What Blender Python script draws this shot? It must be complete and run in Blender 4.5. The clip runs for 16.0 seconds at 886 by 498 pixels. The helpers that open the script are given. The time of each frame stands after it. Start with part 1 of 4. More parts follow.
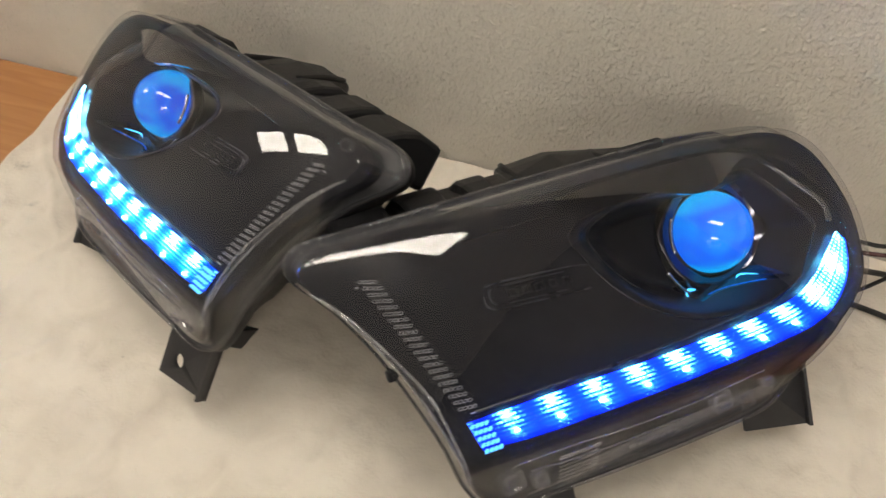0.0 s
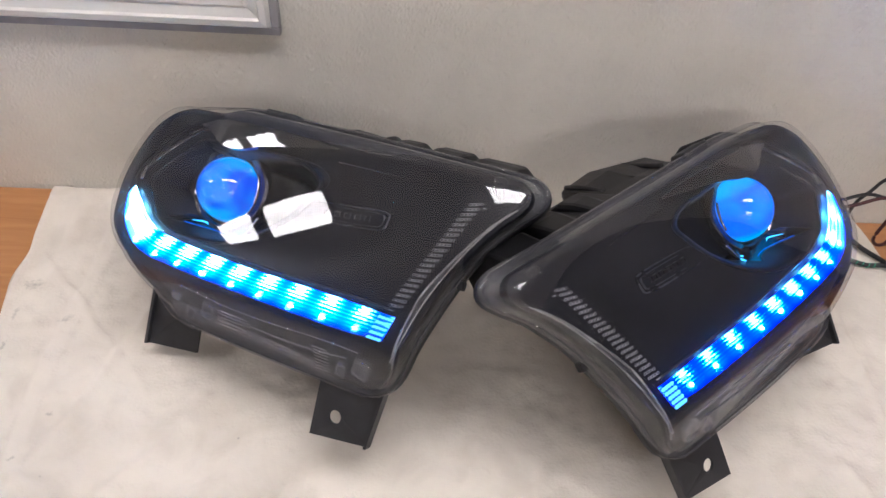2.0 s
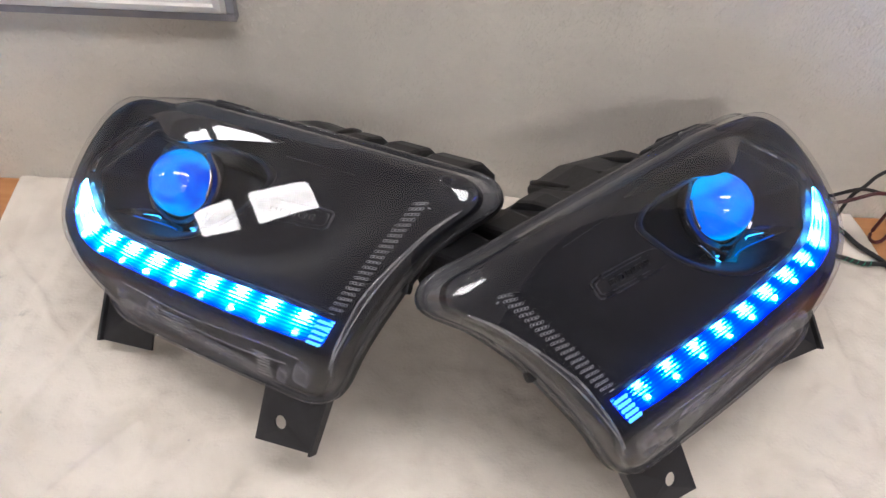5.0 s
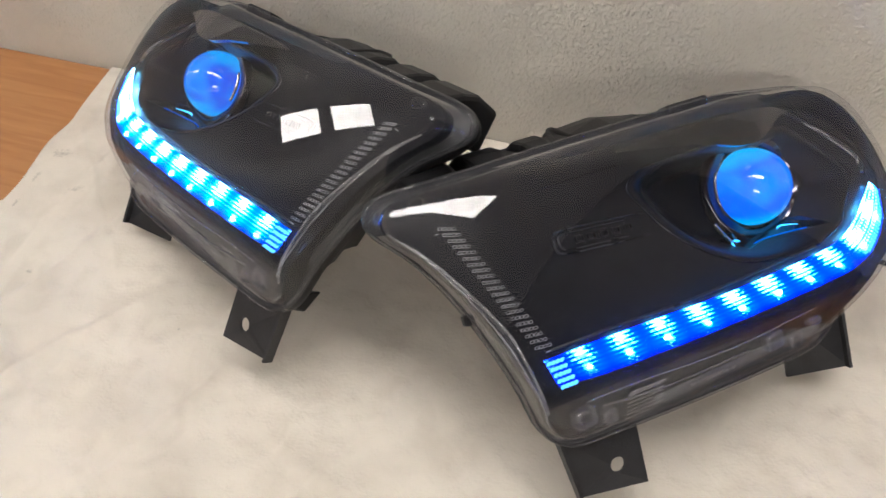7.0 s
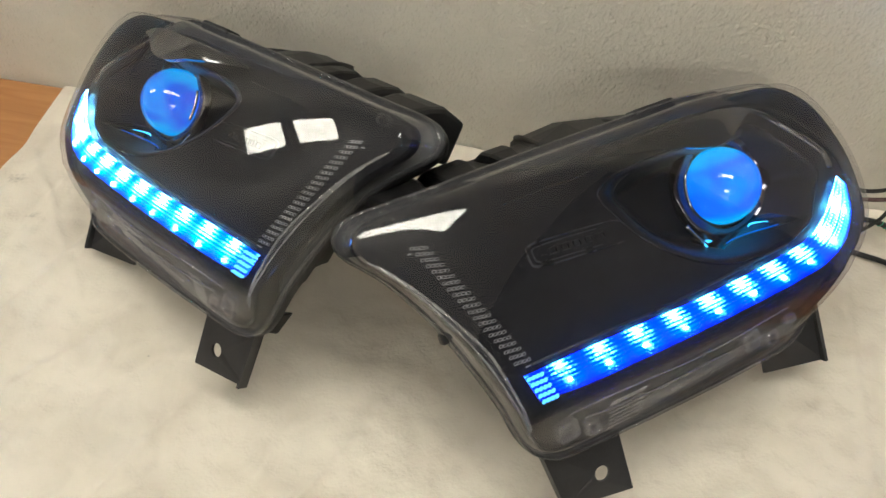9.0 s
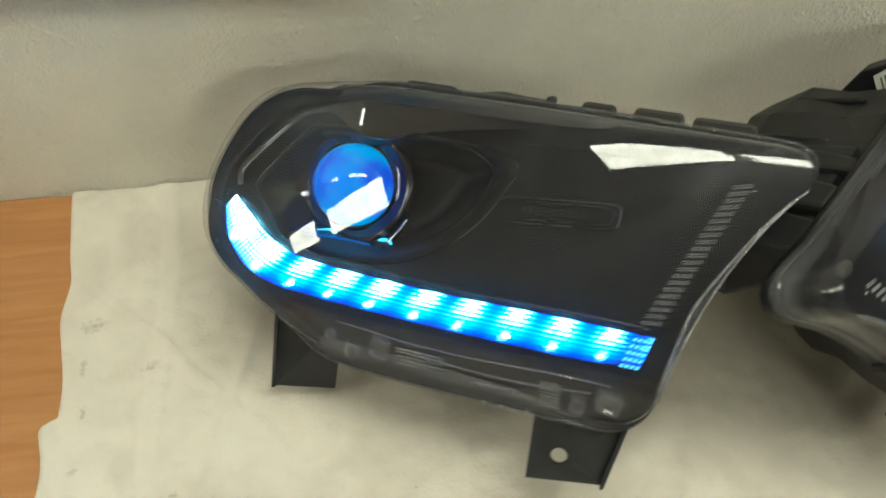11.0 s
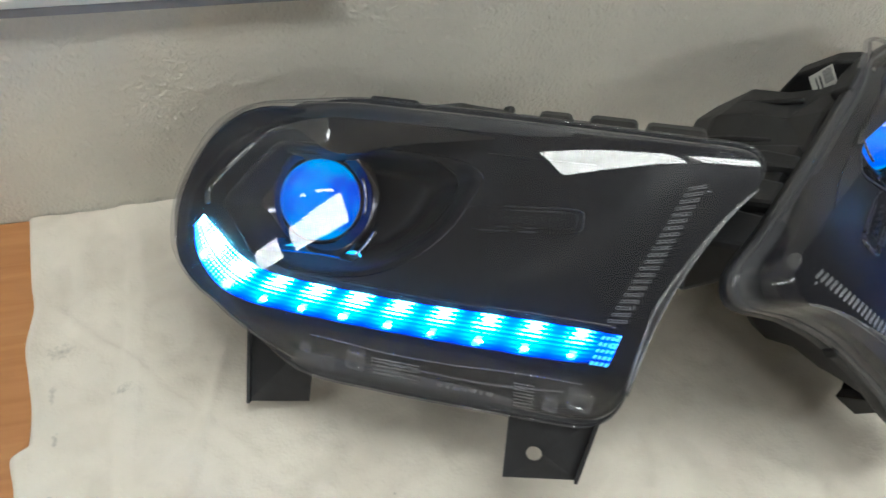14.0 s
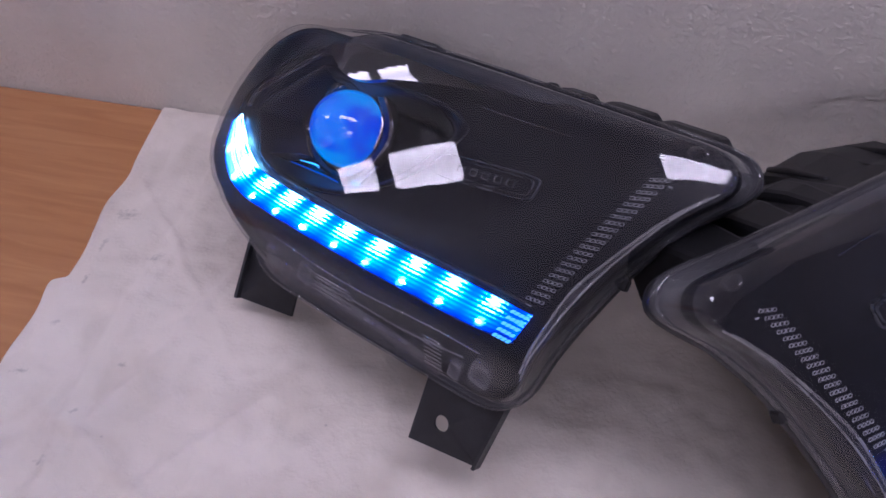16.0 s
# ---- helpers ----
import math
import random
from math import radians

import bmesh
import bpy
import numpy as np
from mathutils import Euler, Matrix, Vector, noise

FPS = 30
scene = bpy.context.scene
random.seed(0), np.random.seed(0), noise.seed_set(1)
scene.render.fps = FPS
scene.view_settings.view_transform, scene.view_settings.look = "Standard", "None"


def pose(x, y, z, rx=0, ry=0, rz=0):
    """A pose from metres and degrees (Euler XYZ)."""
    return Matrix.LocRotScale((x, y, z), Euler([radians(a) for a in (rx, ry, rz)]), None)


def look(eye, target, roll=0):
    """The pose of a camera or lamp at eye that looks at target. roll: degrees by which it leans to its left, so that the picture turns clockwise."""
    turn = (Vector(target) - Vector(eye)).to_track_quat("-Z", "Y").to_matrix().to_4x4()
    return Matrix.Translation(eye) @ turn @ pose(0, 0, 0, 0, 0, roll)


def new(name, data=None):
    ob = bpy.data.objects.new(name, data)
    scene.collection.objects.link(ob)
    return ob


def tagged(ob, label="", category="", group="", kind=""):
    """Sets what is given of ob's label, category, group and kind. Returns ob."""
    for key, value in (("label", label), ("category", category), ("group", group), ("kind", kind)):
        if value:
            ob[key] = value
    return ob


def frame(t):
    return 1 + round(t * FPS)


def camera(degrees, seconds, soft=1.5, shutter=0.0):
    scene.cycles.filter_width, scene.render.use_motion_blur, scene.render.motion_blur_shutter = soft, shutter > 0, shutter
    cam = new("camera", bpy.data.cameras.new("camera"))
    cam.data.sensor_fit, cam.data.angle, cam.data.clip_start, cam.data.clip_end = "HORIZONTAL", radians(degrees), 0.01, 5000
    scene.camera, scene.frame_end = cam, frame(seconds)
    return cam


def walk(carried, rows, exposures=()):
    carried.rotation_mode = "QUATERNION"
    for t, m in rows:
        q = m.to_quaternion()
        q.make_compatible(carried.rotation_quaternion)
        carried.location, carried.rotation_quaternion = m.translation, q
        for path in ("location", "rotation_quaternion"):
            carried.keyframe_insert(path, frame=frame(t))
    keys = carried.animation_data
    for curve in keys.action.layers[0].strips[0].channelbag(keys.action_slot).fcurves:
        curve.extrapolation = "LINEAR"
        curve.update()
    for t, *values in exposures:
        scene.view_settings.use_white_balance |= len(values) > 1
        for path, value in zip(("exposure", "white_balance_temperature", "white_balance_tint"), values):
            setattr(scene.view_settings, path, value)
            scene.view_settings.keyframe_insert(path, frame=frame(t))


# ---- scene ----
cam = camera(57.4, 16.0, shutter=0.5)
PATH = [
    (0, (0.263, -0.736, 0.798), (-0.209, 0.413, -0.769), -3.2),
    (0.5, (0.195, -0.787, 0.837), (-0.189, 0.421, -0.71), -2.5),
    (1, (0.048, -0.845, 0.844), (-0.067, 0.472, -0.657), -0.4),
    (1.5, (-0.052, -0.887, 0.851), (-0.033, 0.472, -0.617), 3.5),
    (2, (-0.067, -0.897, 0.858), (-0.019, 0.464, -0.607), 3.8),
    (2.3, (-0.045, -0.886, 0.867), (-0.013, 0.458, -0.614), 3.5),
    (2.5, (-0.061, -0.883, 0.857), (-0.043, 0.474, -0.612), 5.4),
    (3, (-0.039, -0.874, 0.851), (-0.056, 0.47, -0.631), 3.1),
    (3.5, (-0.026, -0.871, 0.851), (0.005, 0.465, -0.637), 3.6),
    (4, (-0.015, -0.869, 0.847), (0.006, 0.465, -0.642), 2.4),
    (4.2, (-0.01, -0.867, 0.846), (-0.001, 0.465, -0.647), 2.2),
    (6.3, (0.122, -0.826, 0.814), (-0.117, 0.47, -0.69), 0.3),
    (6.5, (0.151, -0.827, 0.805), (-0.187, 0.457, -0.692), -1.2),
    (7, (0.207, -0.825, 0.794), (-0.219, 0.371, -0.752), -2.5),
    (7.5, (0.216, -0.812, 0.799), (-0.152, 0.423, -0.73), -0.4),
    (8, (0.213, -0.798, 0.8), (-0.209, 0.402, -0.743), -2.3),
    (8.2, (0.21, -0.804, 0.798), (-0.183, 0.409, -0.743), -2.2),
    (10.3, (0.06, -0.779, 0.801), (-0.255, 0.387, -0.793), -2.6),
    (10.5, (-0.044, -0.756, 0.797), (-0.295, 0.441, -0.801), -1.0),
    (11, (-0.35, -0.69, 0.768), (-0.041, 0.466, -0.834), 6.9),
    (11.5, (-0.455, -0.649, 0.736), (0.081, 0.402, -0.879), 16.3),
    (12, (-0.478, -0.639, 0.721), (0.193, 0.388, -0.858), 20.8),
    (12.5, (-0.432, -0.651, 0.751), (0.118, 0.449, -0.826), 15.1),
    (13, (-0.415, -0.671, 0.766), (0.064, 0.462, -0.811), 11.7),
    (13.5, (-0.407, -0.681, 0.772), (0.052, 0.469, -0.798), 9.2),
    (14, (-0.373, -0.695, 0.783), (0.066, 0.448, -0.798), 9.2),
    (14.5, (-0.288, -0.743, 0.79), (0.038, 0.455, -0.778), 9.6),
    (15, (-0.125, -0.784, 0.757), (-0.343, 0.435, -0.814), 3.6),
    (15.5, (-0.095, -0.772, 0.733), (-0.379, 0.483, -0.798), 1.4),
    (16, (-0.093, -0.764, 0.729), (-0.334, 0.49, -0.811), 0.8),
]
EXPOSURES = [(0.0, -0.38, 6600, 10), (1.0, -0.25, 6050, 13), (1.5, -0.18, 5800, 18), (4.0, -0.18, 5800, 18), (6.5, -0.24, 6000, 13), (8.0, -0.26, 6200, 12),
             (10.5, -0.26, 6550, -8), (11.0, -0.30, 6400, -8), (11.5, -0.42, 6350, 0), (12.5, -0.40, 6050, 2), (14.0, -0.34, 5650, 2), (15.0, -0.54, 5800, 2), (15.5, -0.72, 5850, 4), (16.0, -0.90, 5250, 40)]
walk(cam, [(t, look(eye, target, roll)) for t, eye, target, roll in PATH], EXPOSURES)

# ---- world and large lights ----
world = bpy.data.worlds.new("world")
scene.world = world
world.use_nodes = True
wn = world.node_tree
sky = wn.nodes.new("ShaderNodeTexSky")
sky.sky_type, sky.sun_disc, sky.sun_elevation, sky.sun_rotation = "NISHITA", False, radians(35), radians(250)
wn.links.new(sky.outputs[0], wn.nodes["Background"].inputs["Color"])
wn.nodes["Background"].inputs["Strength"].default_value = 0.08

ROOM = dict(x0=-4.4, x1=1.55, y0=-3.2, z0=-0.76, z1=1.84)   # the table's top is z = 0
# the last panel is an unseen fill light, added to soften the shadows
TROFFERS = [(-3.28, -0.503, 0.73, 0.31), (-2.355, -0.503, 0.67, 0.31), (-0.42, -0.62, 0.60, 0.27), (0.45, -0.62, 0.96, 0.27), (0.85, -2.85, 0.9, 0.55)]   # centre x, y and size of each ceiling panel


# ---- materials ----
def material(name, colour, rough=0.5, metal=0.0, coat=0.0, vary=0.0, scale=30.0, bump=0.0, bump_scale=200.0, spec=0.5, emit=None, power=0.0):
    mat = bpy.data.materials.new(name)
    mat.use_nodes = True
    nt = mat.node_tree
    b = nt.nodes["Principled BSDF"]
    b.inputs["Base Color"].default_value = (*colour, 1)
    b.inputs["Roughness"].default_value = rough
    b.inputs["Metallic"].default_value = metal
    b.inputs["Coat Weight"].default_value = coat
    b.inputs["Coat Roughness"].default_value = 0.03
    b.inputs["Specular IOR Level"].default_value = spec
    co = nt.nodes.new("ShaderNodeTexCoord")
    if vary:
        n = nt.nodes.new("ShaderNodeTexNoise")
        n.inputs["Scale"].default_value, n.inputs["Detail"].default_value = scale, 6
        nt.links.new(co.outputs["Object"], n.inputs["Vector"])
        r = nt.nodes.new("ShaderNodeValToRGB")
        r.color_ramp.elements[0].position, r.color_ramp.elements[1].position = 0.3, 0.7
        r.color_ramp.elements[0].color = (*[c * (1 - vary) for c in colour], 1)
        r.color_ramp.elements[1].color = (*[min(1, c * (1 + vary)) for c in colour], 1)
        nt.links.new(n.outputs["Fac"], r.inputs["Fac"])
        nt.links.new(r.outputs["Color"], b.inputs["Base Color"])
        rr = nt.nodes.new("ShaderNodeMapRange")
        rr.inputs["To Min"].default_value, rr.inputs["To Max"].default_value = max(0, rough - 0.08), min(1, rough + 0.08)
        nt.links.new(n.outputs["Fac"], rr.inputs["Value"])
        nt.links.new(rr.outputs[0], b.inputs["Roughness"])
    if bump:
        n2 = nt.nodes.new("ShaderNodeTexNoise")
        n2.inputs["Scale"].default_value, n2.inputs["Detail"].default_value = bump_scale, 4
        nt.links.new(co.outputs["Object"], n2.inputs["Vector"])
        bp = nt.nodes.new("ShaderNodeBump")
        bp.inputs["Strength"].default_value, bp.inputs["Distance"].default_value = bump, 0.002
        nt.links.new(n2.outputs["Fac"], bp.inputs["Height"])
        nt.links.new(bp.outputs["Normal"], b.inputs["Normal"])
    if emit:
        b.inputs["Emission Color"].default_value = (*emit, 1)
        b.inputs["Emission Strength"].default_value = power
    return mat


def clear_plastic(name, tint=(1, 1, 1), ior=1.55, rough=0.01, haze=0.0, haze_colour=(0.5, 0.5, 0.52), through_share=0.5):
    """A thin clear shell: what lies behind, with gloss that grows towards grazing, and a little pale haze."""
    mat = bpy.data.materials.new(name)
    mat.use_nodes = True
    nt = mat.node_tree
    nt.nodes.remove(nt.nodes["Principled BSDF"])
    tr, gl, mx = nt.nodes.new("ShaderNodeBsdfTransparent"), nt.nodes.new("ShaderNodeBsdfGlossy"), nt.nodes.new("ShaderNodeMixShader")
    tr.inputs["Color"].default_value = (*tint, 1)
    gl.inputs["Roughness"].default_value = rough
    # thin shell: the gloss grows towards grazing alike from both sides
    f0 = ((ior - 1) / (ior + 1)) ** 2
    lw, pw, ma = nt.nodes.new("ShaderNodeLayerWeight"), nt.nodes.new("ShaderNodeMath"), nt.nodes.new("ShaderNodeMath")
    lw.inputs["Blend"].default_value = 0.5
    pw.operation, ma.operation = "POWER", "MULTIPLY_ADD"
    pw.inputs[1].default_value = 5.0
    ma.inputs[1].default_value, ma.inputs[2].default_value = 1 - f0, f0
    nt.links.new(lw.outputs["Facing"], pw.inputs[0])
    nt.links.new(pw.outputs[0], ma.inputs[0])
    nt.links.new(ma.outputs[0], mx.inputs[0])
    last = tr
    if haze:
        d0, tl, df, m2 = nt.nodes.new("ShaderNodeBsdfDiffuse"), nt.nodes.new("ShaderNodeBsdfTranslucent"), nt.nodes.new("ShaderNodeMixShader"), nt.nodes.new("ShaderNodeMixShader")
        d0.inputs["Color"].default_value = tl.inputs["Color"].default_value = (*haze_colour, 1)
        df.inputs[0].default_value = through_share
        nt.links.new(d0.outputs[0], df.inputs[1])
        nt.links.new(tl.outputs[0], df.inputs[2])
        co, n = nt.nodes.new("ShaderNodeTexCoord"), nt.nodes.new("ShaderNodeTexNoise")
        n.inputs["Scale"].default_value, n.inputs["Detail"].default_value = 25, 8
        nt.links.new(co.outputs["Object"], n.inputs["Vector"])
        mr = nt.nodes.new("ShaderNodeMapRange")
        mr.inputs["To Min"].default_value, mr.inputs["To Max"].default_value = haze * 0.5, haze * 1.5
        nt.links.new(n.outputs["Fac"], mr.inputs["Value"])
        nt.links.new(mr.outputs[0], m2.inputs[0])
        nt.links.new(tr.outputs[0], m2.inputs[1])
        nt.links.new(df.outputs[0], m2.inputs[2])
        last = m2
    nt.links.new(last.outputs[0], mx.inputs[1])
    nt.links.new(gl.outputs[0], mx.inputs[2])
    nt.links.new(mx.outputs[0], nt.nodes["Material Output"].inputs["Surface"])
    return mat


def glow(name, colour, power):
    mat = bpy.data.materials.new(name)
    mat.use_nodes = True
    nt = mat.node_tree
    nt.nodes.remove(nt.nodes["Principled BSDF"])
    e = nt.nodes.new("ShaderNodeEmission")
    e.inputs["Color"].default_value, e.inputs["Strength"].default_value = (*colour, 1), power
    nt.links.new(e.outputs[0], nt.nodes["Material Output"].inputs["Surface"])
    return mat


M_WALL = material("wall paint", (0.68, 0.64, 0.57), 0.8, vary=0.05, scale=9, bump=0.6, bump_scale=520, spec=0.12)
M_ROOM = material("room paint", (0.64, 0.61, 0.555), 0.8, vary=0.04, scale=4, bump=0.2, bump_scale=120)
# dark base stands in for the unlit east side of the room
M_DUSK = material("dark unseen wall", (0.05, 0.045, 0.04), 0.7, vary=0.2, scale=8, bump=0.2, bump_scale=90)
M_FLOOR = material("grey carpet", (0.30, 0.28, 0.26), 0.95, vary=0.3, scale=60, bump=0.45, bump_scale=420, spec=0.15)
M_HOUSING = material("black housing plastic", (0.010, 0.010, 0.011), 0.48, vary=0.3, scale=40, bump=0.15, bump_scale=900, spec=0.35)
M_GUTTER = material("dark flange plastic", (0.022, 0.022, 0.025), 0.5, vary=0.15, scale=60, bump=0.15, bump_scale=700)
M_BEZEL = material("gloss black bezel", (0.006, 0.006, 0.009), 0.34, coat=0.0, vary=0.2, scale=30, spec=0.14)
M_GLOSS = material("piano black plastic", (0.006, 0.006, 0.008), 0.04, coat=1.0, spec=0.6)
M_DARK = material("satin black plastic", (0.012, 0.012, 0.014), 0.3, coat=0.3, vary=0.2, scale=50)
M_CHROME = material("dull chrome", (0.55, 0.56, 0.6), 0.22, metal=1.0, vary=0.1, scale=80)
M_PALE = material("pale grey plastic", (0.40, 0.40, 0.42), 0.25, vary=0.1, scale=80)
M_SATIN = material("satin black chrome", (0.10, 0.10, 0.11), 0.28, metal=1.0, vary=0.3, scale=50)
M_LINE = material("dark gloss chrome", (0.035, 0.035, 0.045), 0.16, metal=1.0, vary=0.15, scale=60)
M_MARK = material("dark satin chrome", (0.045, 0.045, 0.05), 0.35, metal=1.0, vary=0.3, scale=60)
M_SHROUD = material("dark chrome", (0.09, 0.09, 0.11), 0.12, metal=1.0, vary=0.15, scale=60)
M_BRACKET = material("black bracket plastic", (0.02, 0.02, 0.023), 0.5, vary=0.3, scale=45, bump=0.2, bump_scale=600)
# the cover's haze stands in for veiling glare from the strips
M_COVER = clear_plastic("clear cover", (0.96, 0.96, 0.97), 1.66, 0.012, 0.02, (0.75, 0.75, 0.78))
M_RIM = clear_plastic("clear rim", (0.8, 0.8, 0.83), 1.60, 0.05, 0.10, (0.5, 0.5, 0.53))
M_RIDGE = clear_plastic("clear ridge", (0.7, 0.7, 0.72), 1.8, 0.12, 0.3, (0.6, 0.6, 0.6))
M_CLEARTAB = clear_plastic("clear tab", (0.8, 0.8, 0.84), 1.65, 0.08, 0.2, (0.5, 0.5, 0.53))


def strip_glow(name, cool, hot, base, peak, spot_at, core):
    """Ribbed light guide, from its own length (in diode steps) and breadth: a dim body, combs of hot lines above each diode,
    specks of light between, and a dotted block that glows all over at the wing end."""
    mat = glow(name, cool, 1.0)
    nt = mat.node_tree
    uv, sp = nt.nodes.new("ShaderNodeUVMap"), nt.nodes.new("ShaderNodeSeparateXYZ")
    uv.uv_map = "guide"
    nt.links.new(uv.outputs[0], sp.inputs[0])
    along, across = sp.outputs[0], sp.outputs[1]

    def node(op, a, b=None):
        n = nt.nodes.new("ShaderNodeMath")
        n.operation = op
        for k, x in enumerate((a, b)):
            if x is None:
                continue
            if isinstance(x, (int, float)):
                n.inputs[k].default_value = x
            else:
                nt.links.new(x, n.inputs[k])
        return n.outputs[0]

    def ramp(x, a, b, lo=0.0, hi=1.0):
        n = nt.nodes.new("ShaderNodeMapRange")
        n.interpolation_type = "SMOOTHSTEP"
        for key, val in (("From Min", a), ("From Max", b), ("To Min", lo), ("To Max", hi)):
            n.inputs[key].default_value = val
        nt.links.new(x, n.inputs["Value"])
        return n.outputs[0]

    def grains(scale, along_scale, across_scale, a, b):
        n, mp = nt.nodes.new("ShaderNodeTexNoise"), nt.nodes.new("ShaderNodeMapping")
        n.inputs["Scale"].default_value, n.inputs["Detail"].default_value = scale, 2
        mp.inputs["Scale"].default_value = (along_scale, across_scale, 1.0)
        nt.links.new(uv.outputs[0], mp.inputs[0])
        nt.links.new(mp.outputs[0], n.inputs["Vector"])
        return ramp(n.outputs["Fac"], a, b)

    off = node("ABSOLUTE", node("SUBTRACT", node("FRACT", along), 0.5))
    ribs = ramp(node("SINE", node("MULTIPLY", across, 50.0)), -0.5, 0.7)
    broken = grains(3.0, 7.0, 3.0, 0.36, 0.62)
    fan = node("MULTIPLY", ramp(off, 0.45, 0.06), ramp(across, 0.70, 0.2))
    fan = node("MULTIPLY", fan, ramp(along, 1.0, 6.5, 0.5, 1.0))
    comb = node("MULTIPLY", fan, node("ADD", 0.12, node("MULTIPLY", node("MULTIPLY", ribs, broken), 0.88)))
    spread = node("MULTIPLY", ramp(off, 0.5, 0.1), node("ADD", 0.25, node("MULTIPLY", ribs, 0.75)))
    low = node("MULTIPLY", ramp(off, 0.34, 0.05), node("MULTIPLY", ramp(across, 0.5, 0.85), grains(5.0, 5.0, 4.0, 0.55, 0.75)))
    spot = node("MULTIPLY", ramp(off, 0.17, 0.0), ramp(node("ABSOLUTE", node("SUBTRACT", across, spot_at)), 0.26, 0.0))
    crown = node("MULTIPLY", ramp(off, 0.2, 0.0), ramp(node("ABSOLUTE", node("SUBTRACT", across, 0.14)), 0.2, 0.0))
    specks = node("MULTIPLY", grains(14.0, 6.0, 4.0, 0.66, 0.75), ramp(across, 0.1, 0.5))
    dots = node("MULTIPLY", ramp(node("SINE", node("MULTIPLY", along, 62.0)), -0.4, 0.6), ramp(node("SINE", node("MULTIPLY", across, 62.0)), -0.4, 0.6))
    wing = node("MULTIPLY", ramp(along, 8.0, 8.7), node("ADD", 0.18, node("MULTIPLY", dots, ramp(across, 1.0, 0.25, 0.25, 1.0))))
    heat = node("ADD", node("ADD", node("ADD", comb, node("MULTIPLY", crown, 0.5)), node("MULTIPLY", spot, 0.3)), node("ADD", node("MULTIPLY", low, 0.4), node("ADD", node("MULTIPLY", specks, 0.16), node("MULTIPLY", wing, 0.6))))
    middle = node("MULTIPLY", ramp(node("ABSOLUTE", node("SUBTRACT", across, 0.42)), 0.46, 0.05), core)
    heat = node("ADD", heat, node("MULTIPLY", middle, node("ADD", 0.4, node("MULTIPLY", ribs, 0.6))))
    fade = ramp(along, -0.2, 1.2, 0.3, 1.0)
    power = node("ADD", node("MULTIPLY", node("ADD", 0.3, node("MULTIPLY", spread, 0.9)), base), node("MULTIPLY", heat, peak))
    power = node("MULTIPLY", power, ramp(across, 0.68, 0.98, 1.0, 0.12))
    em = nt.nodes["Emission"]
    nt.links.new(node("MULTIPLY", power, fade), em.inputs["Strength"])
    mx = nt.nodes.new("ShaderNodeMixRGB")
    mx.inputs[1].default_value, mx.inputs[2].default_value = (*cool, 1), (*hot, 1)
    nt.links.new(ramp(heat, 0.05, 0.6), mx.inputs[0])
    nt.links.new(mx.outputs[0], em.inputs["Color"])
    return mat


M_STRIP_A = strip_glow("azure light guide", (0.0, 0.085, 1.0), (0.24, 0.88, 1.0), 18.0, 60.0, 0.79, 0.10)
M_STRIP_B = strip_glow("blue light guide", (0.0, 0.018, 1.0), (0.10, 0.60, 1.0), 20.0, 45.0, 0.62, 0.05)
M_LED_A = glow("azure diode", (0.40, 0.90, 1.0), 40.0)
M_LED_B = glow("blue diode", (0.25, 0.75, 1.0), 40.0)
M_CELL = glow("blue guide cell", (0.10, 0.5, 1.0), 3.0)
# these two glow in place of blue glints under the lens
M_GLINT_LINE = glow("blue glint line", (0.0, 0.16, 1.0), 1.6)
M_GLINT = glow("blue glint glow", (0.05, 0.48, 1.0), 5.0)


def lens_material(name, deep, bright, power):
    """Glass lit from behind: deep blue with soft brighter swirls and cyan spots at its top and foot."""
    mat = material(name, (0.01, 0.04, 0.25), 0.03, coat=0.6, emit=deep, power=power)
    nt = mat.node_tree
    co, sp, n, ad, r, bd = [nt.nodes.new(k) for k in ("ShaderNodeTexCoord", "ShaderNodeSeparateXYZ", "ShaderNodeTexNoise", "ShaderNodeMath", "ShaderNodeValToRGB", "ShaderNodeMapRange")]
    nt.links.new(co.outputs["Object"], sp.inputs[0])
    n.inputs["Scale"].default_value, n.inputs["Detail"].default_value, n.inputs["Distortion"].default_value = 22, 1.5, 1.2
    nt.links.new(co.outputs["Object"], n.inputs["Vector"])
    # distance up or down from the middle of the glass
    mid, ab = nt.nodes.new("ShaderNodeMath"), nt.nodes.new("ShaderNodeMath")
    mid.operation, ab.operation = "SUBTRACT", "ABSOLUTE"
    mid.inputs[1].default_value = 0.0772
    nt.links.new(sp.outputs[1], mid.inputs[0])
    nt.links.new(mid.outputs[0], ab.inputs[0])
    bd.interpolation_type = "SMOOTHSTEP"
    bd.inputs["From Min"].default_value, bd.inputs["From Max"].default_value, bd.inputs["To Max"].default_value = 0.020, 0.040, 0.42
    nt.links.new(ab.outputs[0], bd.inputs["Value"])
    nt.links.new(n.outputs["Fac"], ad.inputs[0])
    nt.links.new(bd.outputs[0], ad.inputs[1])
    r.color_ramp.elements[0].position, r.color_ramp.elements[0].color = 0.36, (*deep, 1)
    r.color_ramp.elements[1].position, r.color_ramp.elements[1].color = 0.86, (*bright, 1)
    nt.links.new(ad.outputs[0], r.inputs["Fac"])
    nt.links.new(r.outputs[0], nt.nodes["Principled BSDF"].inputs["Emission Color"])
    return mat


